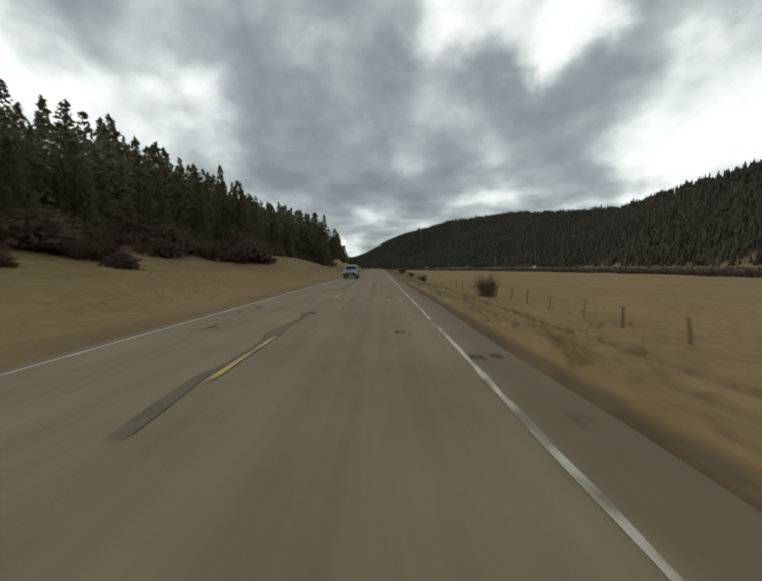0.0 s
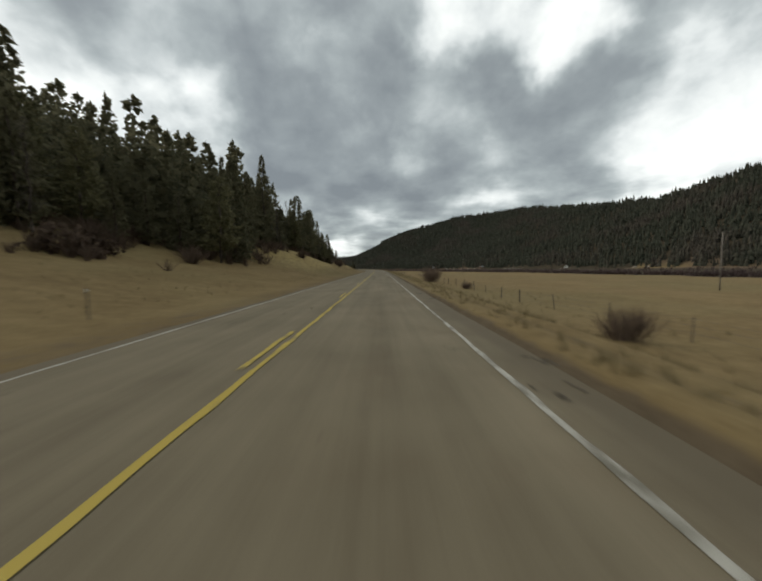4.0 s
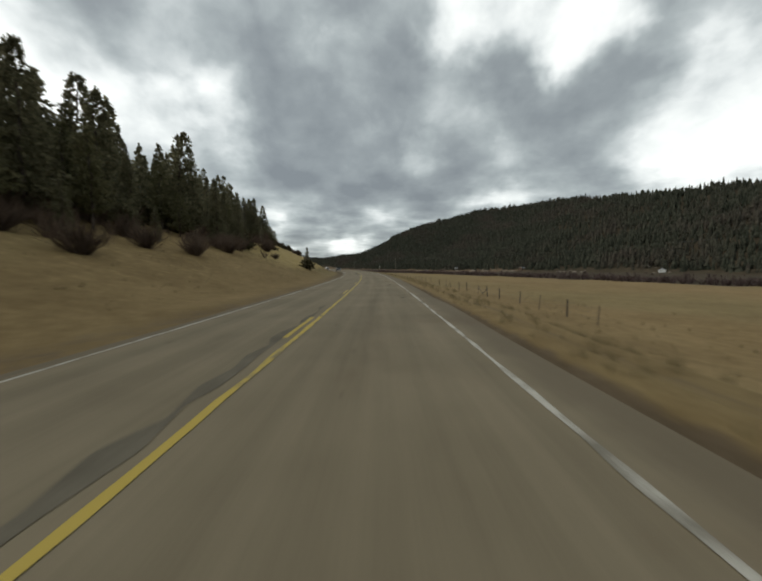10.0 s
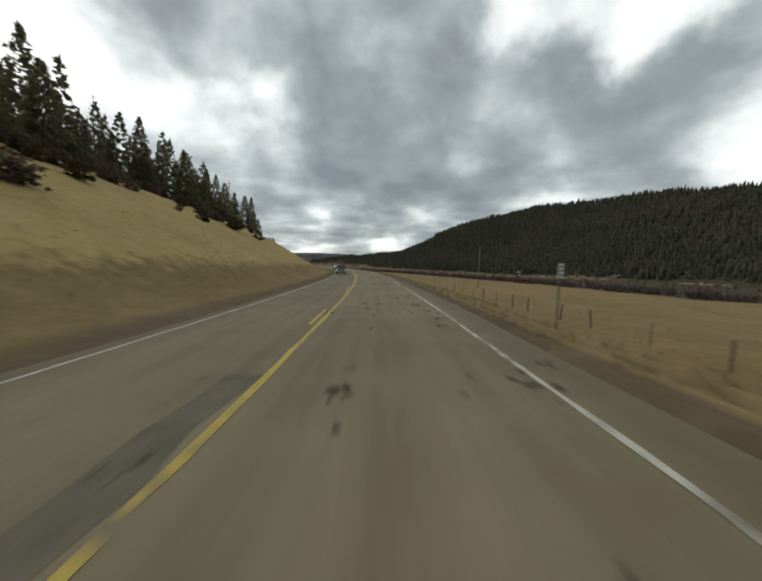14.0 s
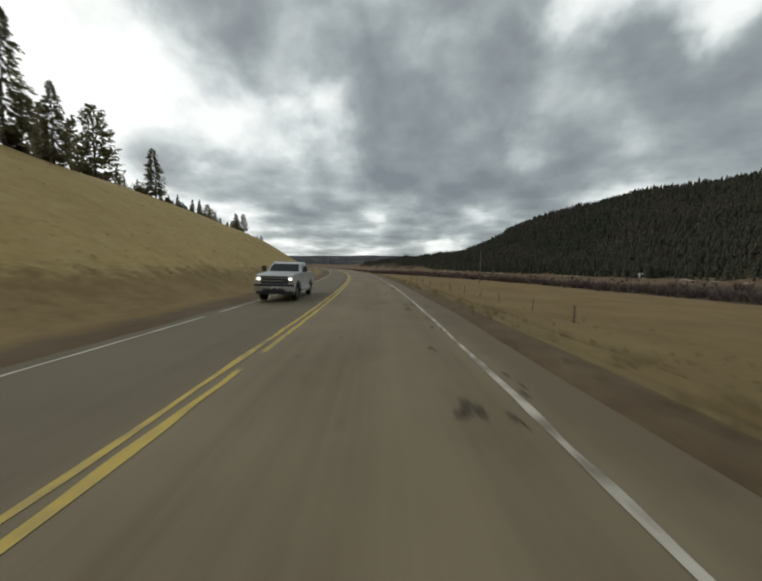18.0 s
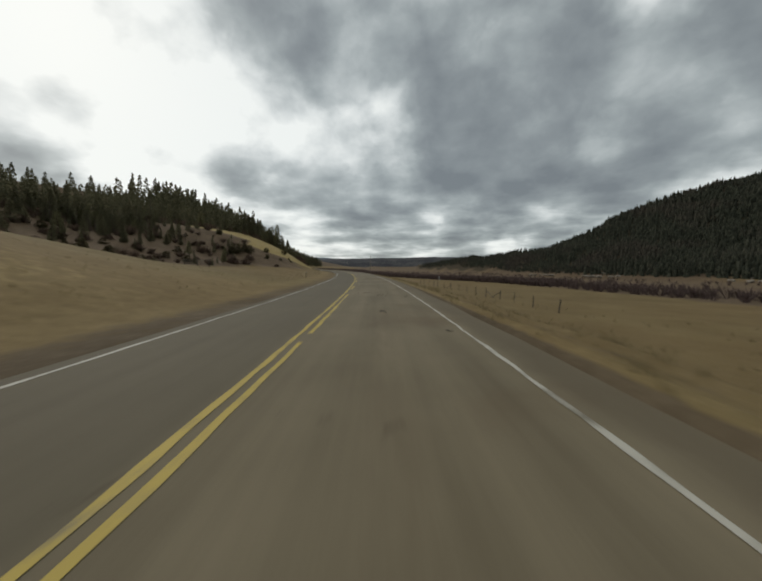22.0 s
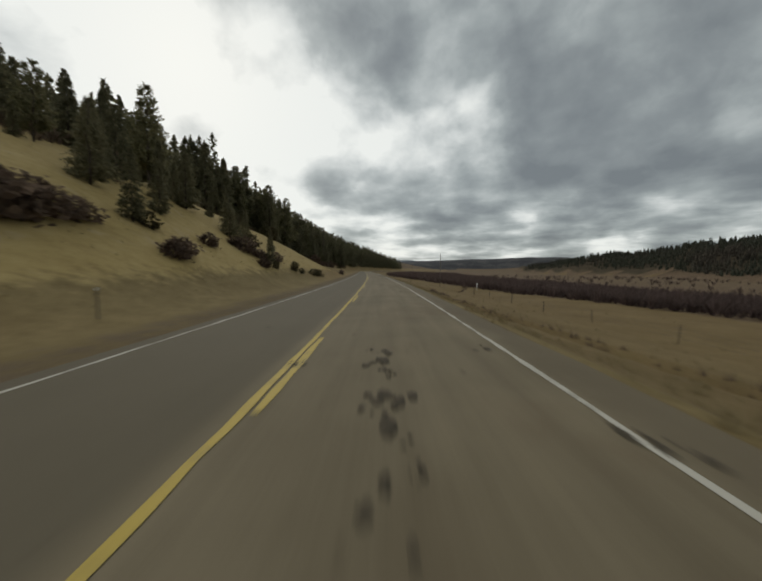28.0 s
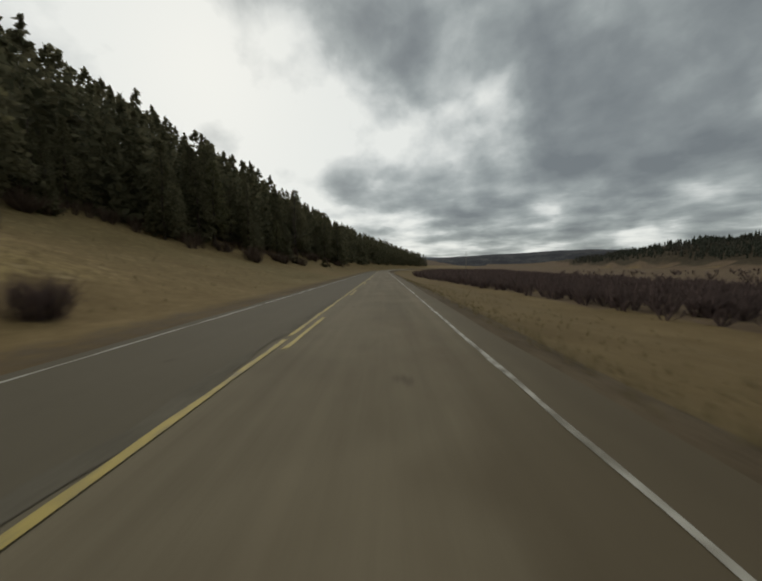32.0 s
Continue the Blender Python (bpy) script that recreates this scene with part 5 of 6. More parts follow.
def fence(s0, s1, seed, spacing=4.2, brace=()):
    rng = np.random.default_rng(seed)
    n = int((s1 - s0) / spacing) + 1
    mid = (s0 + s1) / 2
    x0, y0, z0 = ground_at(mid, float(table(FENCE_U, mid)))
    root = empty("wire_fence", x0, y0, z0, 0, "old wire fence of weathered wooden posts in the meadow", "fence", "meadow fences")
    tops = []
    for i in range(n):
        s = s0 + i * spacing + rng.normal(0, 0.25)
        u = float(table(FENCE_U, s)) + rng.normal(0, 0.12)
        x, y, z = ground_at(s, u)
        ob = new("post", (POSTS if rng.random() < 0.55 else STAKES)[int(rng.integers(3))])
        ob.parent = root
        ob.matrix_basis = pose(x - x0, y - y0, z - z0, rng.normal(0, 2.5), rng.normal(0, 2.5), rng.uniform(0, 360))
        tops.append((x - x0, y - y0, z - z0))
    for k, hz in enumerate((0.45, 0.8, 1.1)):
        v, f = [], []
        for a, b in zip(tops[:-1], tops[1:]):
            m = tuple((a[q] + b[q]) / 2 - (0.05 if q == 2 else 0) for q in range(3))
            pv, pf = tube([(a[0], a[1], a[2] + hz), (m[0], m[1], m[2] + hz), (b[0], b[1], b[2] + hz)], [0.004] * 3, 3, False)
            f += [tuple(i + len(v) for i in q) for q in pf]
            v += pv
        mesh_part("wire", v, f, M_WIRE, root)
    for i, side in brace:
        a, b = tops[i], tops[min(max(i + side, 0), n - 1)]
        e = tuple(a[q] + (b[q] - a[q]) * 0.62 for q in range(3))
        v, f = tube([(a[0], a[1], a[2] + 1.0), (e[0], e[1], e[2] + 0.1)], [0.04, 0.035], 7)
        mesh_part("brace_rail", v, f, M_POST, root)
    return root


fence(2, 66, 1, brace=((9, 1), (10, -1)))
fence(108, 190, 2, 6.0)
fence(268, 318, 3, brace=((5, 1), (6, -1), (9, 1)))
fence(322, 420, 4)
fence(470, 540, 5, 6.5)
fence(575, 640, 6, 4.5, brace=((3, 1), (4, -1), (8, 1)))
fence(690, 790, 7, 9.0)


def utility_pole(s, u, h, name="utility_pole", turn=0.0, arm=True):
    x, y, z = ground_at(s, u)
    root = empty(name, x, y, z, heading(s) + turn, "weathered grey wooden utility pole standing in dry grass", "utility pole", "utility poles along the valley")
    v, f = tube([(0, 0, -0.6), (0, 0, h * 0.5), (0.02, 0, h)], [0.125, 0.105, 0.08], 10)
    mesh_part("pole", v, f, M_POLE, root, smooth=True)
    if arm:
        part("crossarm", box((1.9, 0.1, 0.12), (0, 0.12, h - 0.45), 0.012), M_POLE, root)
        for k in (-0.85, 0.85, 0.0):
            v, f = tube([(k, 0.12 if k else 0, h - 0.4 + (0.4 if k == 0 else 0)), (k, 0.12 if k else 0, h - 0.27 + (0.4 if k == 0 else 0)), (k, 0.12 if k else 0, h - 0.22 + (0.4 if k == 0 else 0))], [0.025, 0.05, 0.03], 8)
            mesh_part("insulator", v, f, M_WIRE, root)
    return Vector((x, y, z + h - 0.1))


def near_road(x, y):
    """s and u of a place in the world."""
    d = np.hypot(LINE_X - x, LINE_Y - y)
    i = int(np.argmin(d))
    a = HEAD[i]
    return float(S_AXIS[i]), float((x - LINE_X[i]) * math.cos(a) + (y - LINE_Y[i]) * math.sin(a))


heads = []
for px_, py_, ph in [(52, 150, 9), (44, 278, 8.6), (2, 424, 9.2), (-33, 546, 9.2)]:
    ss, uu = near_road(px_, py_)
    heads.append(utility_pole(ss, uu, ph, arm=ph > 9.3))
heads.append(utility_pole(672, 10.5, 7.8, arm=False))
heads.append(utility_pole(798, 23.0, 10.4, arm=False))
heads.append(utility_pole(905, 30, 10, arm=False))
utility_pole(132, -35, 8.0, arm=False)
for a, b in zip(heads[:3], heads[1:4]):
    pts = []
    for k in range(13):
        t = k / 12
        p = a.lerp(b, t)
        pts.append((p.x - a.x, p.y - a.y, p.z - a.z - 6.0 * t * (1 - t)))
    v, f = tube(pts, [0.008] * 13, 4, False)
    w = mesh_part("power_wire", v, f, M_WIRE)
    w.matrix_basis = Matrix.Translation(a)
    tagged(w, "thin sagging power wire between the utility poles", "wire", "power wires")

M_SIGN = plain("sign_white", (0.55, 0.56, 0.55), 0.5, 0.0, 0.4, 0.3, 6)
M_STEEL = plain("galvanised_steel", (0.11, 0.10, 0.09), 0.6, 0.5, 0.5, 0.5, 8)
M_BARS = plain("sign_bars", (0.06, 0.07, 0.07), 0.6)


def marker_sign(s, u, h, plate_w, plate_h, name, label, turn=0.0):
    x, y, z = ground_at(s, u)
    root = empty(name, x, y, z, heading(s) + turn, label, "road sign")
    part("post", box((0.055, 0.05, h + 0.4), (0, 0, h / 2 - 0.2), 0.008), M_STEEL, root)
    part("plate", box((plate_w, 0.012, plate_h), (0, -0.034, h - plate_h / 2), 0.004), M_SIGN, root)
    for k in range(3):
        part("bar", box((plate_w * 0.5, 0.004, plate_h * 0.14), (0, -0.043, h - plate_h * (0.22 + 0.27 * k))), M_BARS, root)
    return root


marker_sign(359.3, 8.4, 2.5, 0.20, 0.55, "milepost_sign", "small white milepost plate on a steel post")
M_PLAST = plain("white_plastic", (0.70, 0.70, 0.67), 0.5)
for s0, u0, h0 in [(781, 29, 2.0), (684, 44, 2.0)]:
    x, y, z = ground_at(s0, u0)
    root = empty("marker_post", x, y, z, 0, "white tubular marker post with a wider cap in the meadow", "marker post", "white marker posts")
    v, f = tube([(0, 0, -0.3), (0, 0, h0 * 0.75)], [0.09, 0.09], 12)
    mesh_part("tube", v, f, M_PLAST, root, smooth=True)
    v, f = tube([(0, 0, h0 * 0.7), (0, 0, h0 * 0.74), (0, 0, h0 * 0.97), (0, 0, h0)], [0.13, 0.17, 0.17, 0.1], 12)
    mesh_part("cap", v, f, M_PLAST, root, smooth=True)
for s0, u0 in [(338.5, -7.6), (110, -7.6), (500, 6.6), (598, -7.8), (705, -7.6)]:
    x, y, z = ground_at(s0, u0)
    root = empty("delineator_post", x, y, z, heading(s0), "thin steel delineator post on the road verge", "road marker post", "delineator posts")
    part("post", box((0.05, 0.03, 1.3), (0, 0, 0.4), 0.006), M_STEEL, root)
    part("reflector", box((0.07, 0.012, 0.11), (0, -0.022, 0.98), 0.004), M_SIGN, root)

# wooden pasture gate on the left flat
x, y, z = ground_at(612, -30)
gate = empty("pasture_gate", x, y, z, heading(612) + 12, "weathered pole gate standing in the dry pasture", "gate")
for k in (-2.1, 0.1, 2.1):
    v, f = tube([(k, 0, -0.4), (k, 0, 1.45)], [0.09, 0.08], 8)
    mesh_part("post", v, f, M_POST, gate)
for hz in (0.45, 0.85, 1.2):
    v, f = tube([(-2.2, -0.1, hz), (0, -0.1, hz + 0.03), (2.2, -0.1, hz - 0.02)], [0.05, 0.05, 0.045], 7)
    mesh_part("rail", v, f, M_POST, gate)

# ---------------------------------------------------------------- the creek in the meadow


def ribbon(name, keys, half, z_of, mat):
    ss = np.array([k[0] for k in keys], float)
    uu = np.array([k[1] for k in keys], float)
    t = np.linspace(0, len(keys) - 1, 80)
    s2, u2 = np.interp(t, range(len(keys)), ss), np.interp(t, range(len(keys)), uu)
    k = np.ones(5) / 5
    s2, u2 = np.convolve(np.pad(s2, 2, mode="edge"), k, "valid"), np.convolve(np.pad(u2, 2, mode="edge"), k, "valid")
    x, y = road_point(s2, u2)
    dx, dy = np.gradient(x), np.gradient(y)
    L = np.hypot(dx, dy)
    wide = np.interp(t, range(len(keys)), [k[2] for k in keys]) + half
    nx, ny = -dy / L * wide, dx / L * wide
    z = z_of(s2, u2)
    V = np.concatenate([np.stack([x + nx, y + ny, z], 1), np.stack([x - nx, y - ny, z], 1)])
    n = len(x)
    return mesh_part(name, V, [(i, i + 1, n + i + 1, n + i) for i in range(n - 1)], mat)


def creek_level(s, u):
    """The water lies a little over the bed and runs gently down."""
    z = land(s, u) + 0.16
    return np.convolve(np.pad(z, 4, mode="edge"), np.ones(9) / 9, "valid")


tagged(ribbon("water", CREEK[4:], 0.12, creek_level, M_WATER), "narrow meandering creek with still grey water", "creek", kind="structure")
# dark sedge along the cut bank
rng_c = np.random.default_rng(61)
ct = rng_c.uniform(0, len(CREEK) - 1.01, 900)
cs2 = np.interp(ct, range(len(CREEK)), [c[0] for c in CREEK])
cu2 = np.interp(ct, range(len(CREEK)), [c[1] + c[2] * 0.9 for c in CREEK]) + rng_c.uniform(0.2, 0.7, 900)
cx2, cy2 = road_point(cs2, cu2)
scatter("creek_sedge", [(x, y, z, rng_c.uniform(0.2, 0.5)) for x, y, z in zip(cx2, cy2, land(cs2, cu2))], g_models, M_WILLOW, "dark brown sedge along the cut creek bank", "sedge")

# ---------------------------------------------------------------- road wear and mud
for a, b, u0, u1 in [(323, 338, -0.95, -0.10), (338, 352, -0.7, -0.10), (24, 38, -0.62, -0.3), (3, 12, -0.3, -0.1), (238, 262, -0.45, -0.22), (62, 70, -0.6, -0.25), 
                     (466, 500, -0.7, -0.24), (516, 528, -0.6, -0.24), (792, 812, -0.5, -0.24), (582.0, 583.2, 0.4, 2.6), (404, 412, -0.5, -0.24)]:
    strip("tar_patch", a, b, u0, u1, M_TAR, 0.0035, 0.8, 0.07, parent=road, seed=7)
rng_m = np.random.default_rng(77)
M_V, M_F = [], []


def clod(s, u, r, hgt):
    x, y = road_point(s, u)
    z = float(deck(s, u)) + 0.004
    a0 = rng_m.uniform(0, 6.28)
    b = len(M_V)
    st = rng_m.uniform(1.0, 2.2)
    hd = float(np.interp(s, S_AXIS, HEAD))
    for ring, (rr, hh) in enumerate(((1.0, 0.0), (0.6, 0.75))):
        for k in range(8):
            a = a0 + k * 0.785
            q = r * rr * rng_m.uniform(0.6, 1.25)
            ex, ey = math.cos(a) * q, math.sin(a) * q * st
            M_V.append((float(x) + ex * math.cos(hd) - ey * math.sin(hd), float(y) + ex * math.sin(hd) + ey * math.cos(hd), z + hgt * hh))
    M_V.append((float(x), float(y), z + hgt))
    for k in range(8):
        j = (k + 1) % 8
        M_F.append((b + k, b + j, b + 8 + j, b + 8 + k))
        M_F.append((b + 8 + k, b + 8 + j, b + 16))


for s0, s1, u0, sd, n in [(325, 352, 3.4, 0.5, 36), (355, 372, 3.3, 0.5, 14), (440, 520, 3.5, 0.35, 60), (76, 86, 2.4, 0.8, 9), (78, 84, 1.9, 0.2, 5), (148, 160, 0.35, 0.25, 9), (520, 530, 1.6, 0.2, 12),
                          (696.3, 701, 1.58, 0.10, 16), (505, 520, 1.3, 0.5, 14), (557, 566, 2.0, 0.3, 8), (745, 756, 3.0, 0.5, 12), (756, 770, 1.2, 0.6, 12), (20, 32, 1.9, 0.4, 10), (8, 14, -2.6, 0.4, 9),
                          (262, 300, 2.8, 0.7, 16), (350, 362, 1.4, 0.3, 8), (-5, 800, 3.9, 0.5, 90), (-5, 800, 1.5, 1.5, 40), (470, 474, 1.9, 0.25, 6), (590, 640, 1.5, 0.8, 12)]:
    for k in range(n):
        cs_, cu_ = rng_m.uniform(s0, s1), u0 + rng_m.normal(0, sd)
        size_ = rng_m.uniform(0.04, 0.14)
        for j in range(int(rng_m.integers(2, 6))):
            clod(cs_ + rng_m.normal(0, size_ * 2.2), cu_ + rng_m.normal(0, size_ * 1.1), size_ * rng_m.uniform(0.25, 0.9), rng_m.uniform(0.004, 0.022))
mud = mesh_part("mud_clods", M_V, M_F, M_MUD, smooth=True)
tagged(mud, "dark clods of mud and dung dropped on the highway", "mud", kind="stuff")

# ---------------------------------------------------------------- rocks and farm buildings at the foot of the far hill


def boulder(seed):
    rng = np.random.default_rng(seed)
    bm = bmesh.new()
    bmesh.ops.create_icosphere(bm, subdivisions=3, radius=1.0)
    off = rng.uniform(0, 50, 3)
    for v in bm.verts:
        n = noise.noise(v.co * 1.3 + Vector(off)) * 0.45 + noise.noise(v.co * 3.5 + Vector(off)) * 0.2
        v.co *= 1 + n
        v.co.z *= 0.6
    me = bpy.data.meshes.new("rock_outcrop")
    bm.to_mesh(me)
    bm.free()
    me.materials.append(M_ROCK)
    return me


ROCKS = [boulder(k) for k in range(6)]
rng_r = np.random.default_rng(31)
for k in range(64):
    c = [(274, 599), (185, 755), (165, 780), (140, 810), (60, 895), (-20, 955), (-70, 1005), (230, 670), (300, 470)][k % 9]
    x, y = c[0] + rng_r.normal(0, 16), c[1] + rng_r.normal(0, 16)
    z = float(hill(np.array([x]), np.array([y]))[0]) - 4.2
    ob = new("rock_outcrop", ROCKS[k % 6])
    ob.matrix_basis = pose(x, y, z - 0.2, 0, 0, rng_r.uniform(0, 360)) @ Matrix.Diagonal((rng_r.uniform(1.5, 4.2), rng_r.uniform(1.2, 3.0), rng_r.uniform(1.2, 2.6), 1))
    tagged(ob, "pale sandstone outcrop at the foot of the wooded hill", "rock", "rock outcrops")

M_WALLW = plain("white_clapboard", (0.66, 0.66, 0.63), 0.7, 0, 0.3, 0.2, 1.0)
M_WALLB = plain("brown_boards", (0.16, 0.11, 0.08), 0.8, 0, 0.3, 0.2, 1.0)
M_ROOF = plain("grey_metal_roof", (0.30, 0.31, 0.32), 0.5, 0.3, 0.4, 0.3, 0.6)
M_PANE = plain("dark_window_glass", (0.02, 0.025, 0.03), 0.1, 0, 0.6, 0.0)


def farm_building(x, y, w, d, h, wall_mat, name, label, turn):
    z = float(hill(np.array([x]), np.array([y]))[0]) - 4.2
    root = empty(name, x, y, z, turn, label, "building")
    V = [(-w / 2, -d / 2, -0.5), (w / 2, -d / 2, -0.5), (w / 2, d / 2, -0.5), (-w / 2, d / 2, -0.5), (-w / 2, -d / 2, h), (w / 2, -d / 2, h), (w / 2, d / 2, h), (-w / 2, d / 2, h), (-w / 2, 0, h + d * 0.32), (w / 2, 0, h + d * 0.32)]
    F = [(0, 1, 5, 4), (2, 3, 7, 6), (1, 2, 6, 9, 5), (3, 0, 4, 8, 7), (4, 5, 9, 8), (6, 7, 8, 9)]
    mesh_part("wall", V, F, wall_mat, root)
    e, r = 0.35, d * 0.32
    for sgn in (-1, 1):
        y0, y1, z0, z1 = sgn * (d / 2 + e), 0.0, h - e * 0.64 + 0.05, h + r + 0.05
        V = [(-w / 2 - e, y0, z0), (w / 2 + e, y0, z0), (w / 2 + e, y1, z1), (-w / 2 - e, y1, z1)]
        V += [(a, b, c + 0.14) for a, b, c in V]
        mesh_part("roof", V, [(0, 1, 2, 3), (4, 5, 6, 7), (0, 1, 5, 4), (1, 2, 6, 5), (2, 3, 7, 6), (3, 0, 4, 7)], M_ROOF, root)
    for k in (-0.28, 0.05, 0.32):
        part("window", box((0.9, 0.06, 1.1), (k * w, -d / 2 - 0.01, h * 0.5), 0.01), M_PANE, root)
    part("door", box((0.95, 0.06, 2.0), (-0.12 * w, -d / 2 - 0.012, 1.0), 0.01), M_WALLB, root)
    return root


farm_building(120, 850, 6, 5, 2.8, M_WALLW, "farmhouse", "white clapboard farmhouse at the foot of the wooded hill", 20)
farm_building(272, 588, 7, 5, 3.0, M_WALLW, "shed", "white wooden shed beside the wooded hill", 60)
farm_building(196, 748, 8, 5, 3.0, M_WALLB, "barn", "brown board barn below the wooded hill", 35)

# ---------------------------------------------------------------- pickup trucks
M_TYRE = plain("tyre_rubber", (0.022, 0.021, 0.02), 0.9, 0, 0.3, 0.3, 6)
M_RIM = plain("alloy_rim", (0.45, 0.45, 0.45), 0.35, 0.9, 0.5, 0.15, 8)
M_CHROME = plain("dull_chrome", (0.50, 0.50, 0.50), 0.25, 0.9, 0.5, 0.25, 5)
M_BLACKPL = plain("black_plastic", (0.025, 0.025, 0.025), 0.6)
M_AMBER = plain("amber_lens", (0.45, 0.16, 0.02), 0.3)
M_LAMP = plain("headlight_glass", (0.75, 0.75, 0.72), 0.15, 0, 0.6, 0.0)
M_BULB, _n, _b = material("lit_headlight")
_b.inputs["Base Color"].default_value = (0.9, 0.9, 0.85, 1)
_b.inputs["Emission Color"].default_value, _b.inputs["Emission Strength"].default_value = (1.0, 0.96, 0.86, 1), 4.0
M_GLASS, _n, _b = material("truck_window_glass")
_b.inputs["Base Color"].default_value, _b.inputs["Roughness"].default_value = (0.012, 0.014, 0.016, 1), 0.08
_b.inputs["Specular IOR Level"].default_value = 0.35


def prism(outline, half, taper=1.0, bevel=0.03):
    """A side outline (x, z) extruded to both sides; the upper edge may lean inwards."""
    bm = bmesh.new()
    zs = [p[1] for p in outline]
    lo, hi = min(zs), max(zs)
    a = [bm.verts.new((x, -half * (1 - (1 - taper) * (z - lo) / (hi - lo)), z)) for x, z in outline]
    b = [bm.verts.new((x, half * (1 - (1 - taper) * (z - lo) / (hi - lo)), z)) for x, z in outline]
    bm.faces.new(a[::-1])
    bm.faces.new(b)
    n = len(a)
    for i in range(n):
        bm.faces.new((a[i], a[(i + 1) % n], b[(i + 1) % n], b[i]))
    bmesh.ops.recalc_face_normals(bm, faces=bm.faces)
    if bevel:
        long_edges = [e for e in bm.edges if abs(e.verts[0].co.y - e.verts[1].co.y) < half * 0.3]
        bmesh.ops.bevel(bm, geom=long_edges, offset=bevel, segments=2, affect="EDGES")
    return bm


def arch(cx, cz, r, n=9):
    """Points over a wheel, from front to rear."""
    return [(cx + r * math.cos(math.radians(a)), cz + r * math.sin(math.radians(a))) for a in np.linspace(-8, 188, n)]


def quad_part(name, pts, mat, root, thick=0.012):
    """A pane: four corners, given a little thickness outwards."""
    p = [Vector(q) for q in pts]
    nrm = (p[1] - p[0]).cross(p[3] - p[0]).normalized() * thick
    V = [tuple(q) for q in p] + [tuple(q + nrm) for q in p]
    return mesh_part(name, V, [(3, 2, 1, 0), (4, 5, 6, 7), (0, 1, 5, 4), (1, 2, 6, 5), (2, 3, 7, 6), (3, 0, 4, 7)], mat, root)


def pickup(name, label, s, u, paint, roof_paint, base, L=5.6, W=1.98, H=1.9, cab=(1.05, -0.75), flatbed=False, lit=False, lift=0.0, rim=None, side_paint=None, bars=True):
    x, y = road_point(s, u)
    a = heading(s)
    root = empty(name, x, y, float(deck(s, u)), a - 90, label, "pickup truck", "pickup trucks on the road")
    xf, xr = L / 2 - 0.92, L / 2 - 0.92 - base
    wr = 0.40 + 0.15 * lift
    wz = wr
    belt, hood, sill = 1.16 + lift, (0.95 if side_paint else 1.07) + lift, 0.52 + 0.35 * lift
    cf, cr = cab
    hb = W / 2 - 0.03
    rear = -L / 2
    # front and cab body with the wheel arches cut out
    low = [(L / 2, sill + 0.05), (L / 2, hood - 0.10), (L / 2 - 0.12, hood), (cf + 0.35, belt - 0.01), (cf, belt), (cr, belt)]
    if flatbed:
        low += [(cr, sill)]
    else:
        low += [(cr - 0.03, belt), (rear, belt), (rear, sill + 0.1)] + [p for p in arch(xr, wz, wr + 0.12)][::-1]
    low += [p for p in arch(xf, wz, wr + 0.12)][::-1]
    part("body", prism(low, hb, 0.97, 0.035), side_paint or paint, root)
    if side_paint:
        part("hood", prism([(L / 2 - 0.03, hood - 0.09), (L / 2 - 0.13, hood + 0.012), (cf + 0.33, belt + 0.012), (cf + 0.33, belt - 0.1)], hb + 0.006, 0.97, 0.02), paint, root, "blue painted hood")
        part("door_band", prism([(cf + 0.33, belt - 0.13), (cf + 0.33, belt + 0.006), (cr - 0.004, belt + 0.006), (cr - 0.004, belt - 0.13)], hb + 0.006, 0.99, 0.01), paint, root)
    # cab top
    top = [(cf, belt - 0.02), (cf - 0.62, H - 0.06 + lift), (cf - 0.8, H + lift), (cr + 0.2, H + lift), (cr + 0.06, H - 0.06 + lift), (cr, belt - 0.02)]
    part("cab", prism(top, hb - 0.03, 0.82, 0.04), roof_paint, root)
    th = lambda z: (hb - 0.03) * (1 - 0.18 * (z - belt + 0.02) / (H + lift - belt + 0.02))
    z0, z1 = belt + 0.05, H - 0.12 + lift
    wx = lambda z: cf - 0.62 * (z - belt + 0.02) / (H - 0.06 + lift - belt + 0.02)
    quad_part("windshield", [(wx(z0) + 0.01, -th(z0) + 0.09, z0), (wx(z0) + 0.01, th(z0) - 0.09, z0), (wx(z1) + 0.01, th(z1) - 0.08, z1), (wx(z1) + 0.01, -th(z1) + 0.08, z1)], M_GLASS, root)
    quad_part("rear_window", [(cr - 0.01, th(z0) - 0.15, z0), (cr - 0.01, -th(z0) + 0.15, z0), (cr + 0.04, -th(z1) + 0.15, z1), (cr + 0.04, th(z1) - 0.15, z1)], M_GLASS, root)
    n_doors = 2 if cf - cr > 2.2 else 1
    for side in (-1, 1):
        for k in range(n_doors):
            f0 = wx(z0) - 0.18 - (wx(z0) - 0.18 - cr - 0.12) * k / n_doors
            r0 = wx(z0) - 0.18 - (wx(z0) - 0.18 - cr - 0.12) * (k + 1) / n_doors + 0.07
            f1 = min(f0, wx(z1) - 0.1)
            pts = [(r0, side * (th(z0) + 0.004), z0), (f0, side * (th(z0) + 0.004), z0), (f1, side * (th(z1) + 0.004), z1), (r0, side * (th(z1) + 0.004), z1)]
            quad_part("side_window", pts if side < 0 else [pts[1], pts[0], pts[3], pts[2]], M_GLASS, root)
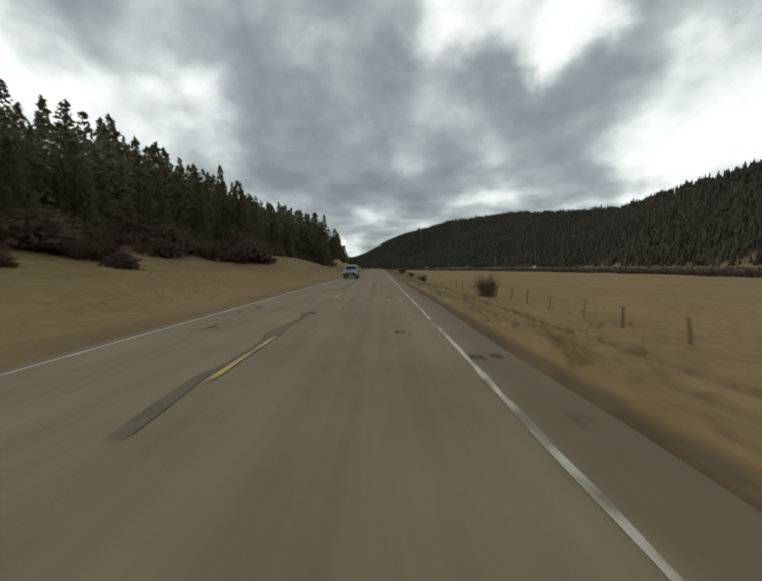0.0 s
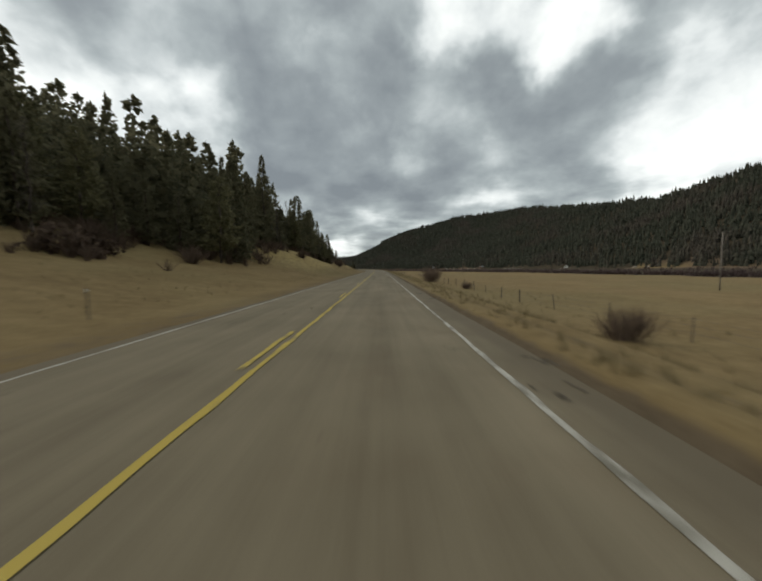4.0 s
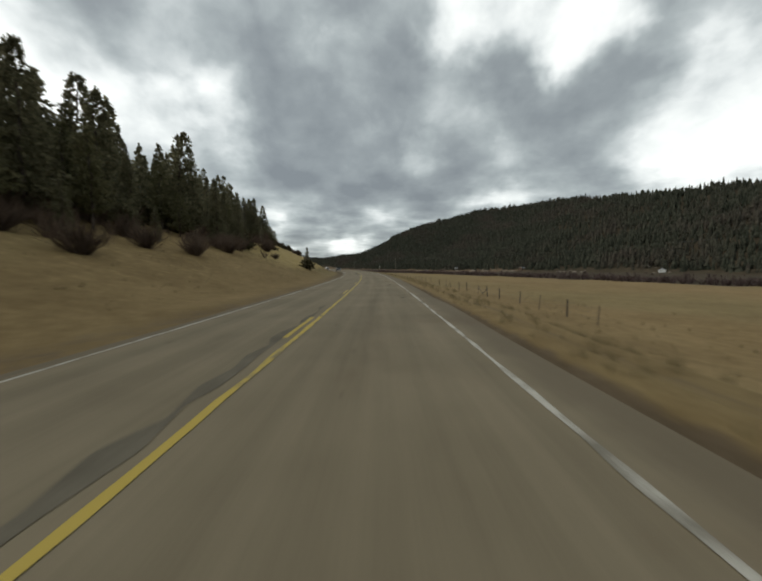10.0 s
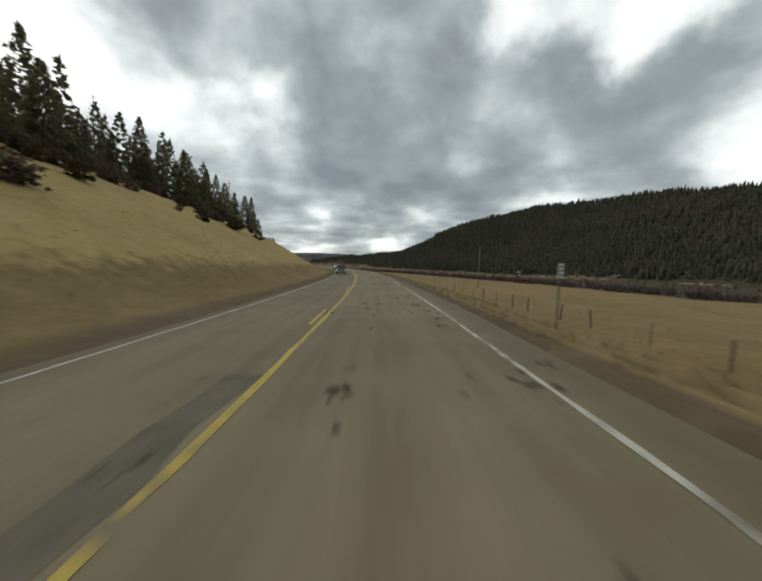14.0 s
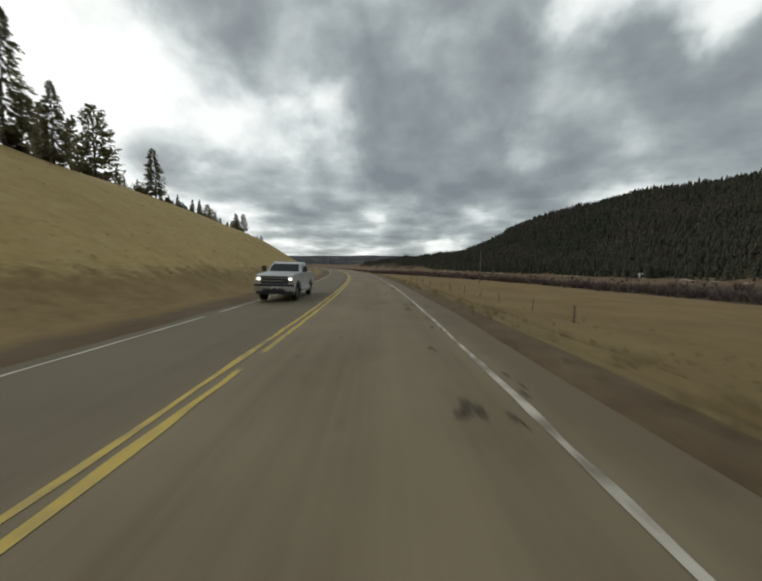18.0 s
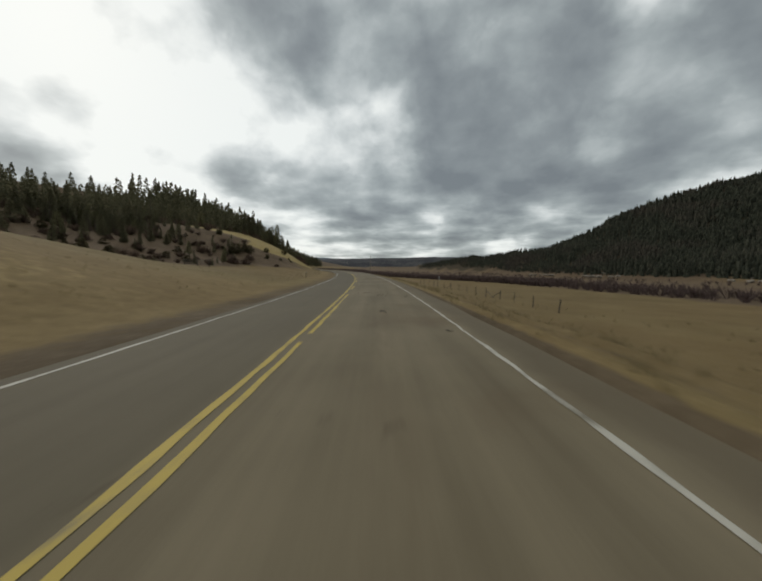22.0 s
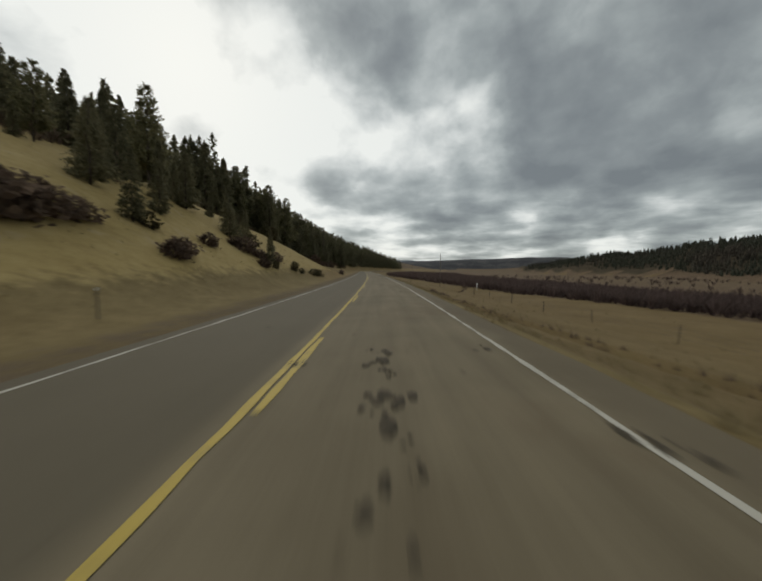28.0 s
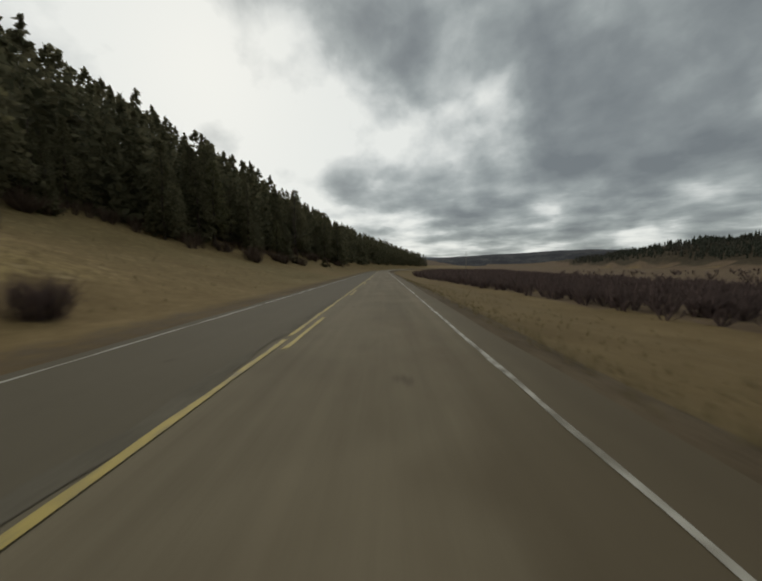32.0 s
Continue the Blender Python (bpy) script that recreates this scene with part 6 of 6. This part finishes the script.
            part("door_handle", box((0.14, 0.03, 0.035), (r0 + 0.12, side * (hb + 0.012), belt - 0.14), 0.008), M_CHROME, root)
        part("mirror", box((0.10, 0.22, 0.30 if lit else 0.2), (cf - 0.15, side * (hb + 0.15), belt + 0.16), 0.03), M_CHROME if not lit else M_BLACKPL, root)
        lamp = part("headlight", box((0.05, 0.30, 0.19), (L / 2 + 0.008, side * (hb - 0.17), hood - 0.21), 0.03), M_CHROME if side_paint else M_LAMP, root)
        bm = bmesh.new()
        bmesh.ops.create_cone(bm, cap_ends=True, segments=16, radius1=0.085 if side_paint else 0.06, radius2=0.07 if side_paint else 0.05, depth=0.03)
        bmesh.ops.transform(bm, matrix=Matrix.Translation((L / 2 + 0.045, side * (hb - 0.17), hood - 0.21)) @ Matrix.Rotation(math.radians(90), 4, "Y"), verts=bm.verts)
        part("bulb", bm, M_BULB if lit else M_LAMP, lamp)
        part("turn_signal", box((0.04, 0.16, 0.05), (L / 2 + 0.012, side * (hb - 0.14), hood - 0.35), 0.01), M_AMBER, root)
        if not flatbed:
            part("taillight", box((0.05, 0.14, 0.3), (rear - 0.004, side * (hb - 0.09), belt - 0.25), 0.015), plain("red_taillight", (0.25, 0.015, 0.012), 0.3), root)
    part("grille", box((0.05, 2 * hb - (0.52 if lit else 0.66), 0.34), (L / 2 + 0.006, 0, hood - 0.26), 0.02), M_BLACKPL, root)
    for k in range(2 if lit else 3):
        part("grille_bar", box((0.03, 2 * hb - 0.70, 0.03 if lit else 0.02), (L / 2 + 0.038, 0, hood - 0.30 + (0.13 if lit else 0.07) * k), 0.006), M_CHROME, root)
    part("hood_trim", box((0.03, 2 * hb - 0.06, 0.03), (L / 2 + 0.012, 0, hood - 0.075), 0.008), M_CHROME, root)
    part("bumper_pad", box((0.22, W - 0.02, 0.09), (L / 2 + 0.05, 0, sill + 0.22), 0.03), M_BLACKPL, root)
    bumper = part("front_bumper", box((0.2, W, 0.24), (L / 2 + 0.06, 0, sill + 0.05), 0.04), M_BLACKPL if side_paint else M_CHROME, root)
    if not side_paint:
        part("air_intake", box((0.02, W * 0.55, 0.13), (L / 2 + 0.165, 0, sill - 0.01), 0.01), M_BLACKPL, bumper)
        part("air_dam", box((0.14, W * 0.9, 0.17), (L / 2 + 0.03, 0, sill - 0.12), 0.02), M_BLACKPL, root)
    for side in (-1, 1):
        part("wheel_arch_trim", prism([(q[0], q[1]) for q in arch(xf, wz, wr + 0.15)] + [(q[0], q[1]) for q in arch(xf, wz, wr + 0.10)][::-1], 0.02, 1.0, 0.0), M_BLACKPL if lit else (side_paint or paint), root).matrix_basis = Matrix.Translation((0, side * (hb + 0.002), 0))
        part("door_seam", box((0.012, 0.004, belt - sill - 0.08), (cf - 0.02, side * (hb * 0.985 + 0.004), (belt + sill) / 2)), M_BLACKPL, root)
        part("door_seam", box((0.012, 0.004, belt - sill - 0.08), (cr + 0.1, side * (hb * 0.985 + 0.004), (belt + sill) / 2)), M_BLACKPL, root)
        part("body_crease", box((L * 0.62, 0.008, 0.03), (-0.1 if not flatbed else 0.7, side * (hb * 0.985 + 0.004), belt - 0.24), 0.003) if not flatbed else box((2.2, 0.008, 0.03), (1.0, side * (hb * 0.985 + 0.004), belt - 0.24), 0.003), M_CHROME if side_paint else paint, root)
    part("number_plate", box((0.012, 0.31, 0.16), (L / 2 + 0.168, 0.05, sill + 0.07), 0.003), M_SIGN, root)
    part("plate_bar", box((0.004, 0.2, 0.05), (L / 2 + 0.177, 0.05, sill + 0.07)), M_BARS, root)
    part("underbody", box((L * 0.86, W * 0.66, 0.3), (0.0, 0, sill - 0.02), 0.02), M_BLACKPL, root)
    if flatbed:
        part("flatbed", box((cr - rear - 0.1, W + 0.12, 0.12), ((cr + rear) / 2 - 0.05, 0, belt - 0.22), 0.02), M_POST, root, "worn wooden flatbed")
        for side in (-1, 1):
            part("rack_post", box((0.06, 0.06, 1.0), (cr - 0.1, side * 0.8, H + lift - 0.40), 0.01), M_BLACKPL, root)
            part("mudguard", box((0.04, 0.4, 0.45), (xr - 0.6, side * (hb - 0.18), 0.55), 0.01), M_BLACKPL, root)
        part("headache_rack", box((0.08, 1.75, 0.12), (cr - 0.1, 0, H + lift + 0.08), 0.01), M_BLACKPL, root)
    else:
        part("rear_bumper", box((0.16, W - 0.06, 0.2), (rear - 0.05, 0, sill + 0.08), 0.03), M_CHROME, root)
        v, f = tube([(cf + 0.1, -hb - 0.05, sill - 0.06), (cr - 0.1, -hb - 0.05, sill - 0.06)], [0.04, 0.04], 8)
        mesh_part("running_board", v, f, M_CHROME, root)
        v, f = tube([(cf + 0.1, hb + 0.05, sill - 0.06), (cr - 0.1, hb + 0.05, sill - 0.06)], [0.04, 0.04], 8)
        mesh_part("running_board", v, f, M_CHROME, root)
    for wx_ in (xf, xr):
        for side in (-1, 1):
            yy = side * (hb - 0.13)
            wheel = new("wheel")
            wheel.parent = root
            wheel.matrix_basis = pose(wx_, yy, wz)
            V, F = [], []
            prof = [(0.24, -0.11), (0.34, -0.125), (wr - 0.02, -0.115), (wr, -0.08), (wr, 0.08), (wr - 0.02, 0.115), (0.34, 0.125), (0.24, 0.11)]
            n = 28
            for i in range(n):
                t = 2 * math.pi * i / n
                V += [(math.cos(t) * r, w, math.sin(t) * r) for r, w in prof]
            m = len(prof)
            F = [(i * m + j, i * m + (j + 1) % m, ((i + 1) % n) * m + (j + 1) % m, ((i + 1) % n) * m + j) for i in range(n) for j in range(m)]
            mesh_part("tyre", V, F, M_TYRE, wheel, smooth=True)
            bm = bmesh.new()
            bmesh.ops.create_cone(bm, cap_ends=True, segments=24, radius1=0.245, radius2=0.245, depth=0.14)
            for k in range(6):
                q = Matrix.Rotation(math.radians(60 * k), 4, "Z") @ Matrix.Translation((0.14, 0, 0.075))
                c = bmesh.ops.create_cube(bm, size=1.0)["verts"]
                bmesh.ops.transform(bm, matrix=q @ Matrix.Diagonal((0.2, 0.07, 0.03, 1)), verts=c)
            bmesh.ops.transform(bm, matrix=Matrix.Rotation(math.radians(90 if side < 0 else -90), 4, "X"), verts=bm.verts)
            part("rim", bm, rim or M_RIM, wheel)
    return root


M_BLUE = plain("faded_blue_paint", (0.035, 0.075, 0.22), 0.45, 0, 0.5, 0.35, 4)
M_CREAM = plain("dusty_white_paint", (0.55, 0.55, 0.52), 0.5, 0, 0.5, 0.3, 4)
M_NAVY = plain("black_green_paint", (0.010, 0.013, 0.014), 0.25, 0.2, 0.5, 0.08, 3, 0.6)
M_SILVER = plain("silver_white_paint", (0.55, 0.56, 0.57), 0.35, 0.2, 0.5, 0.2, 3, 0.4)
pickup("pickup_truck", "old blue and white flatbed pickup on the oncoming lane", 49.2, -2.0, M_BLUE, M_CREAM, 3.35, 5.5, 1.98, 1.86, (0.75, -0.6), True, False, 0.12, None, M_CREAM)
pickup("pickup_truck", "dark crew-cab pickup with chrome side steps", 413.4, -2.65, M_NAVY, M_NAVY, 3.7, 5.85, 2.0, 1.80, (1.25, -0.95), False, False, 0.0)
pickup("pickup_truck", "silver pickup with its headlights on", 465.0, -2.55, M_SILVER, M_SILVER, 3.65, 5.8, 1.88, 1.70, (1.2, -0.8), False, True, 0.25)
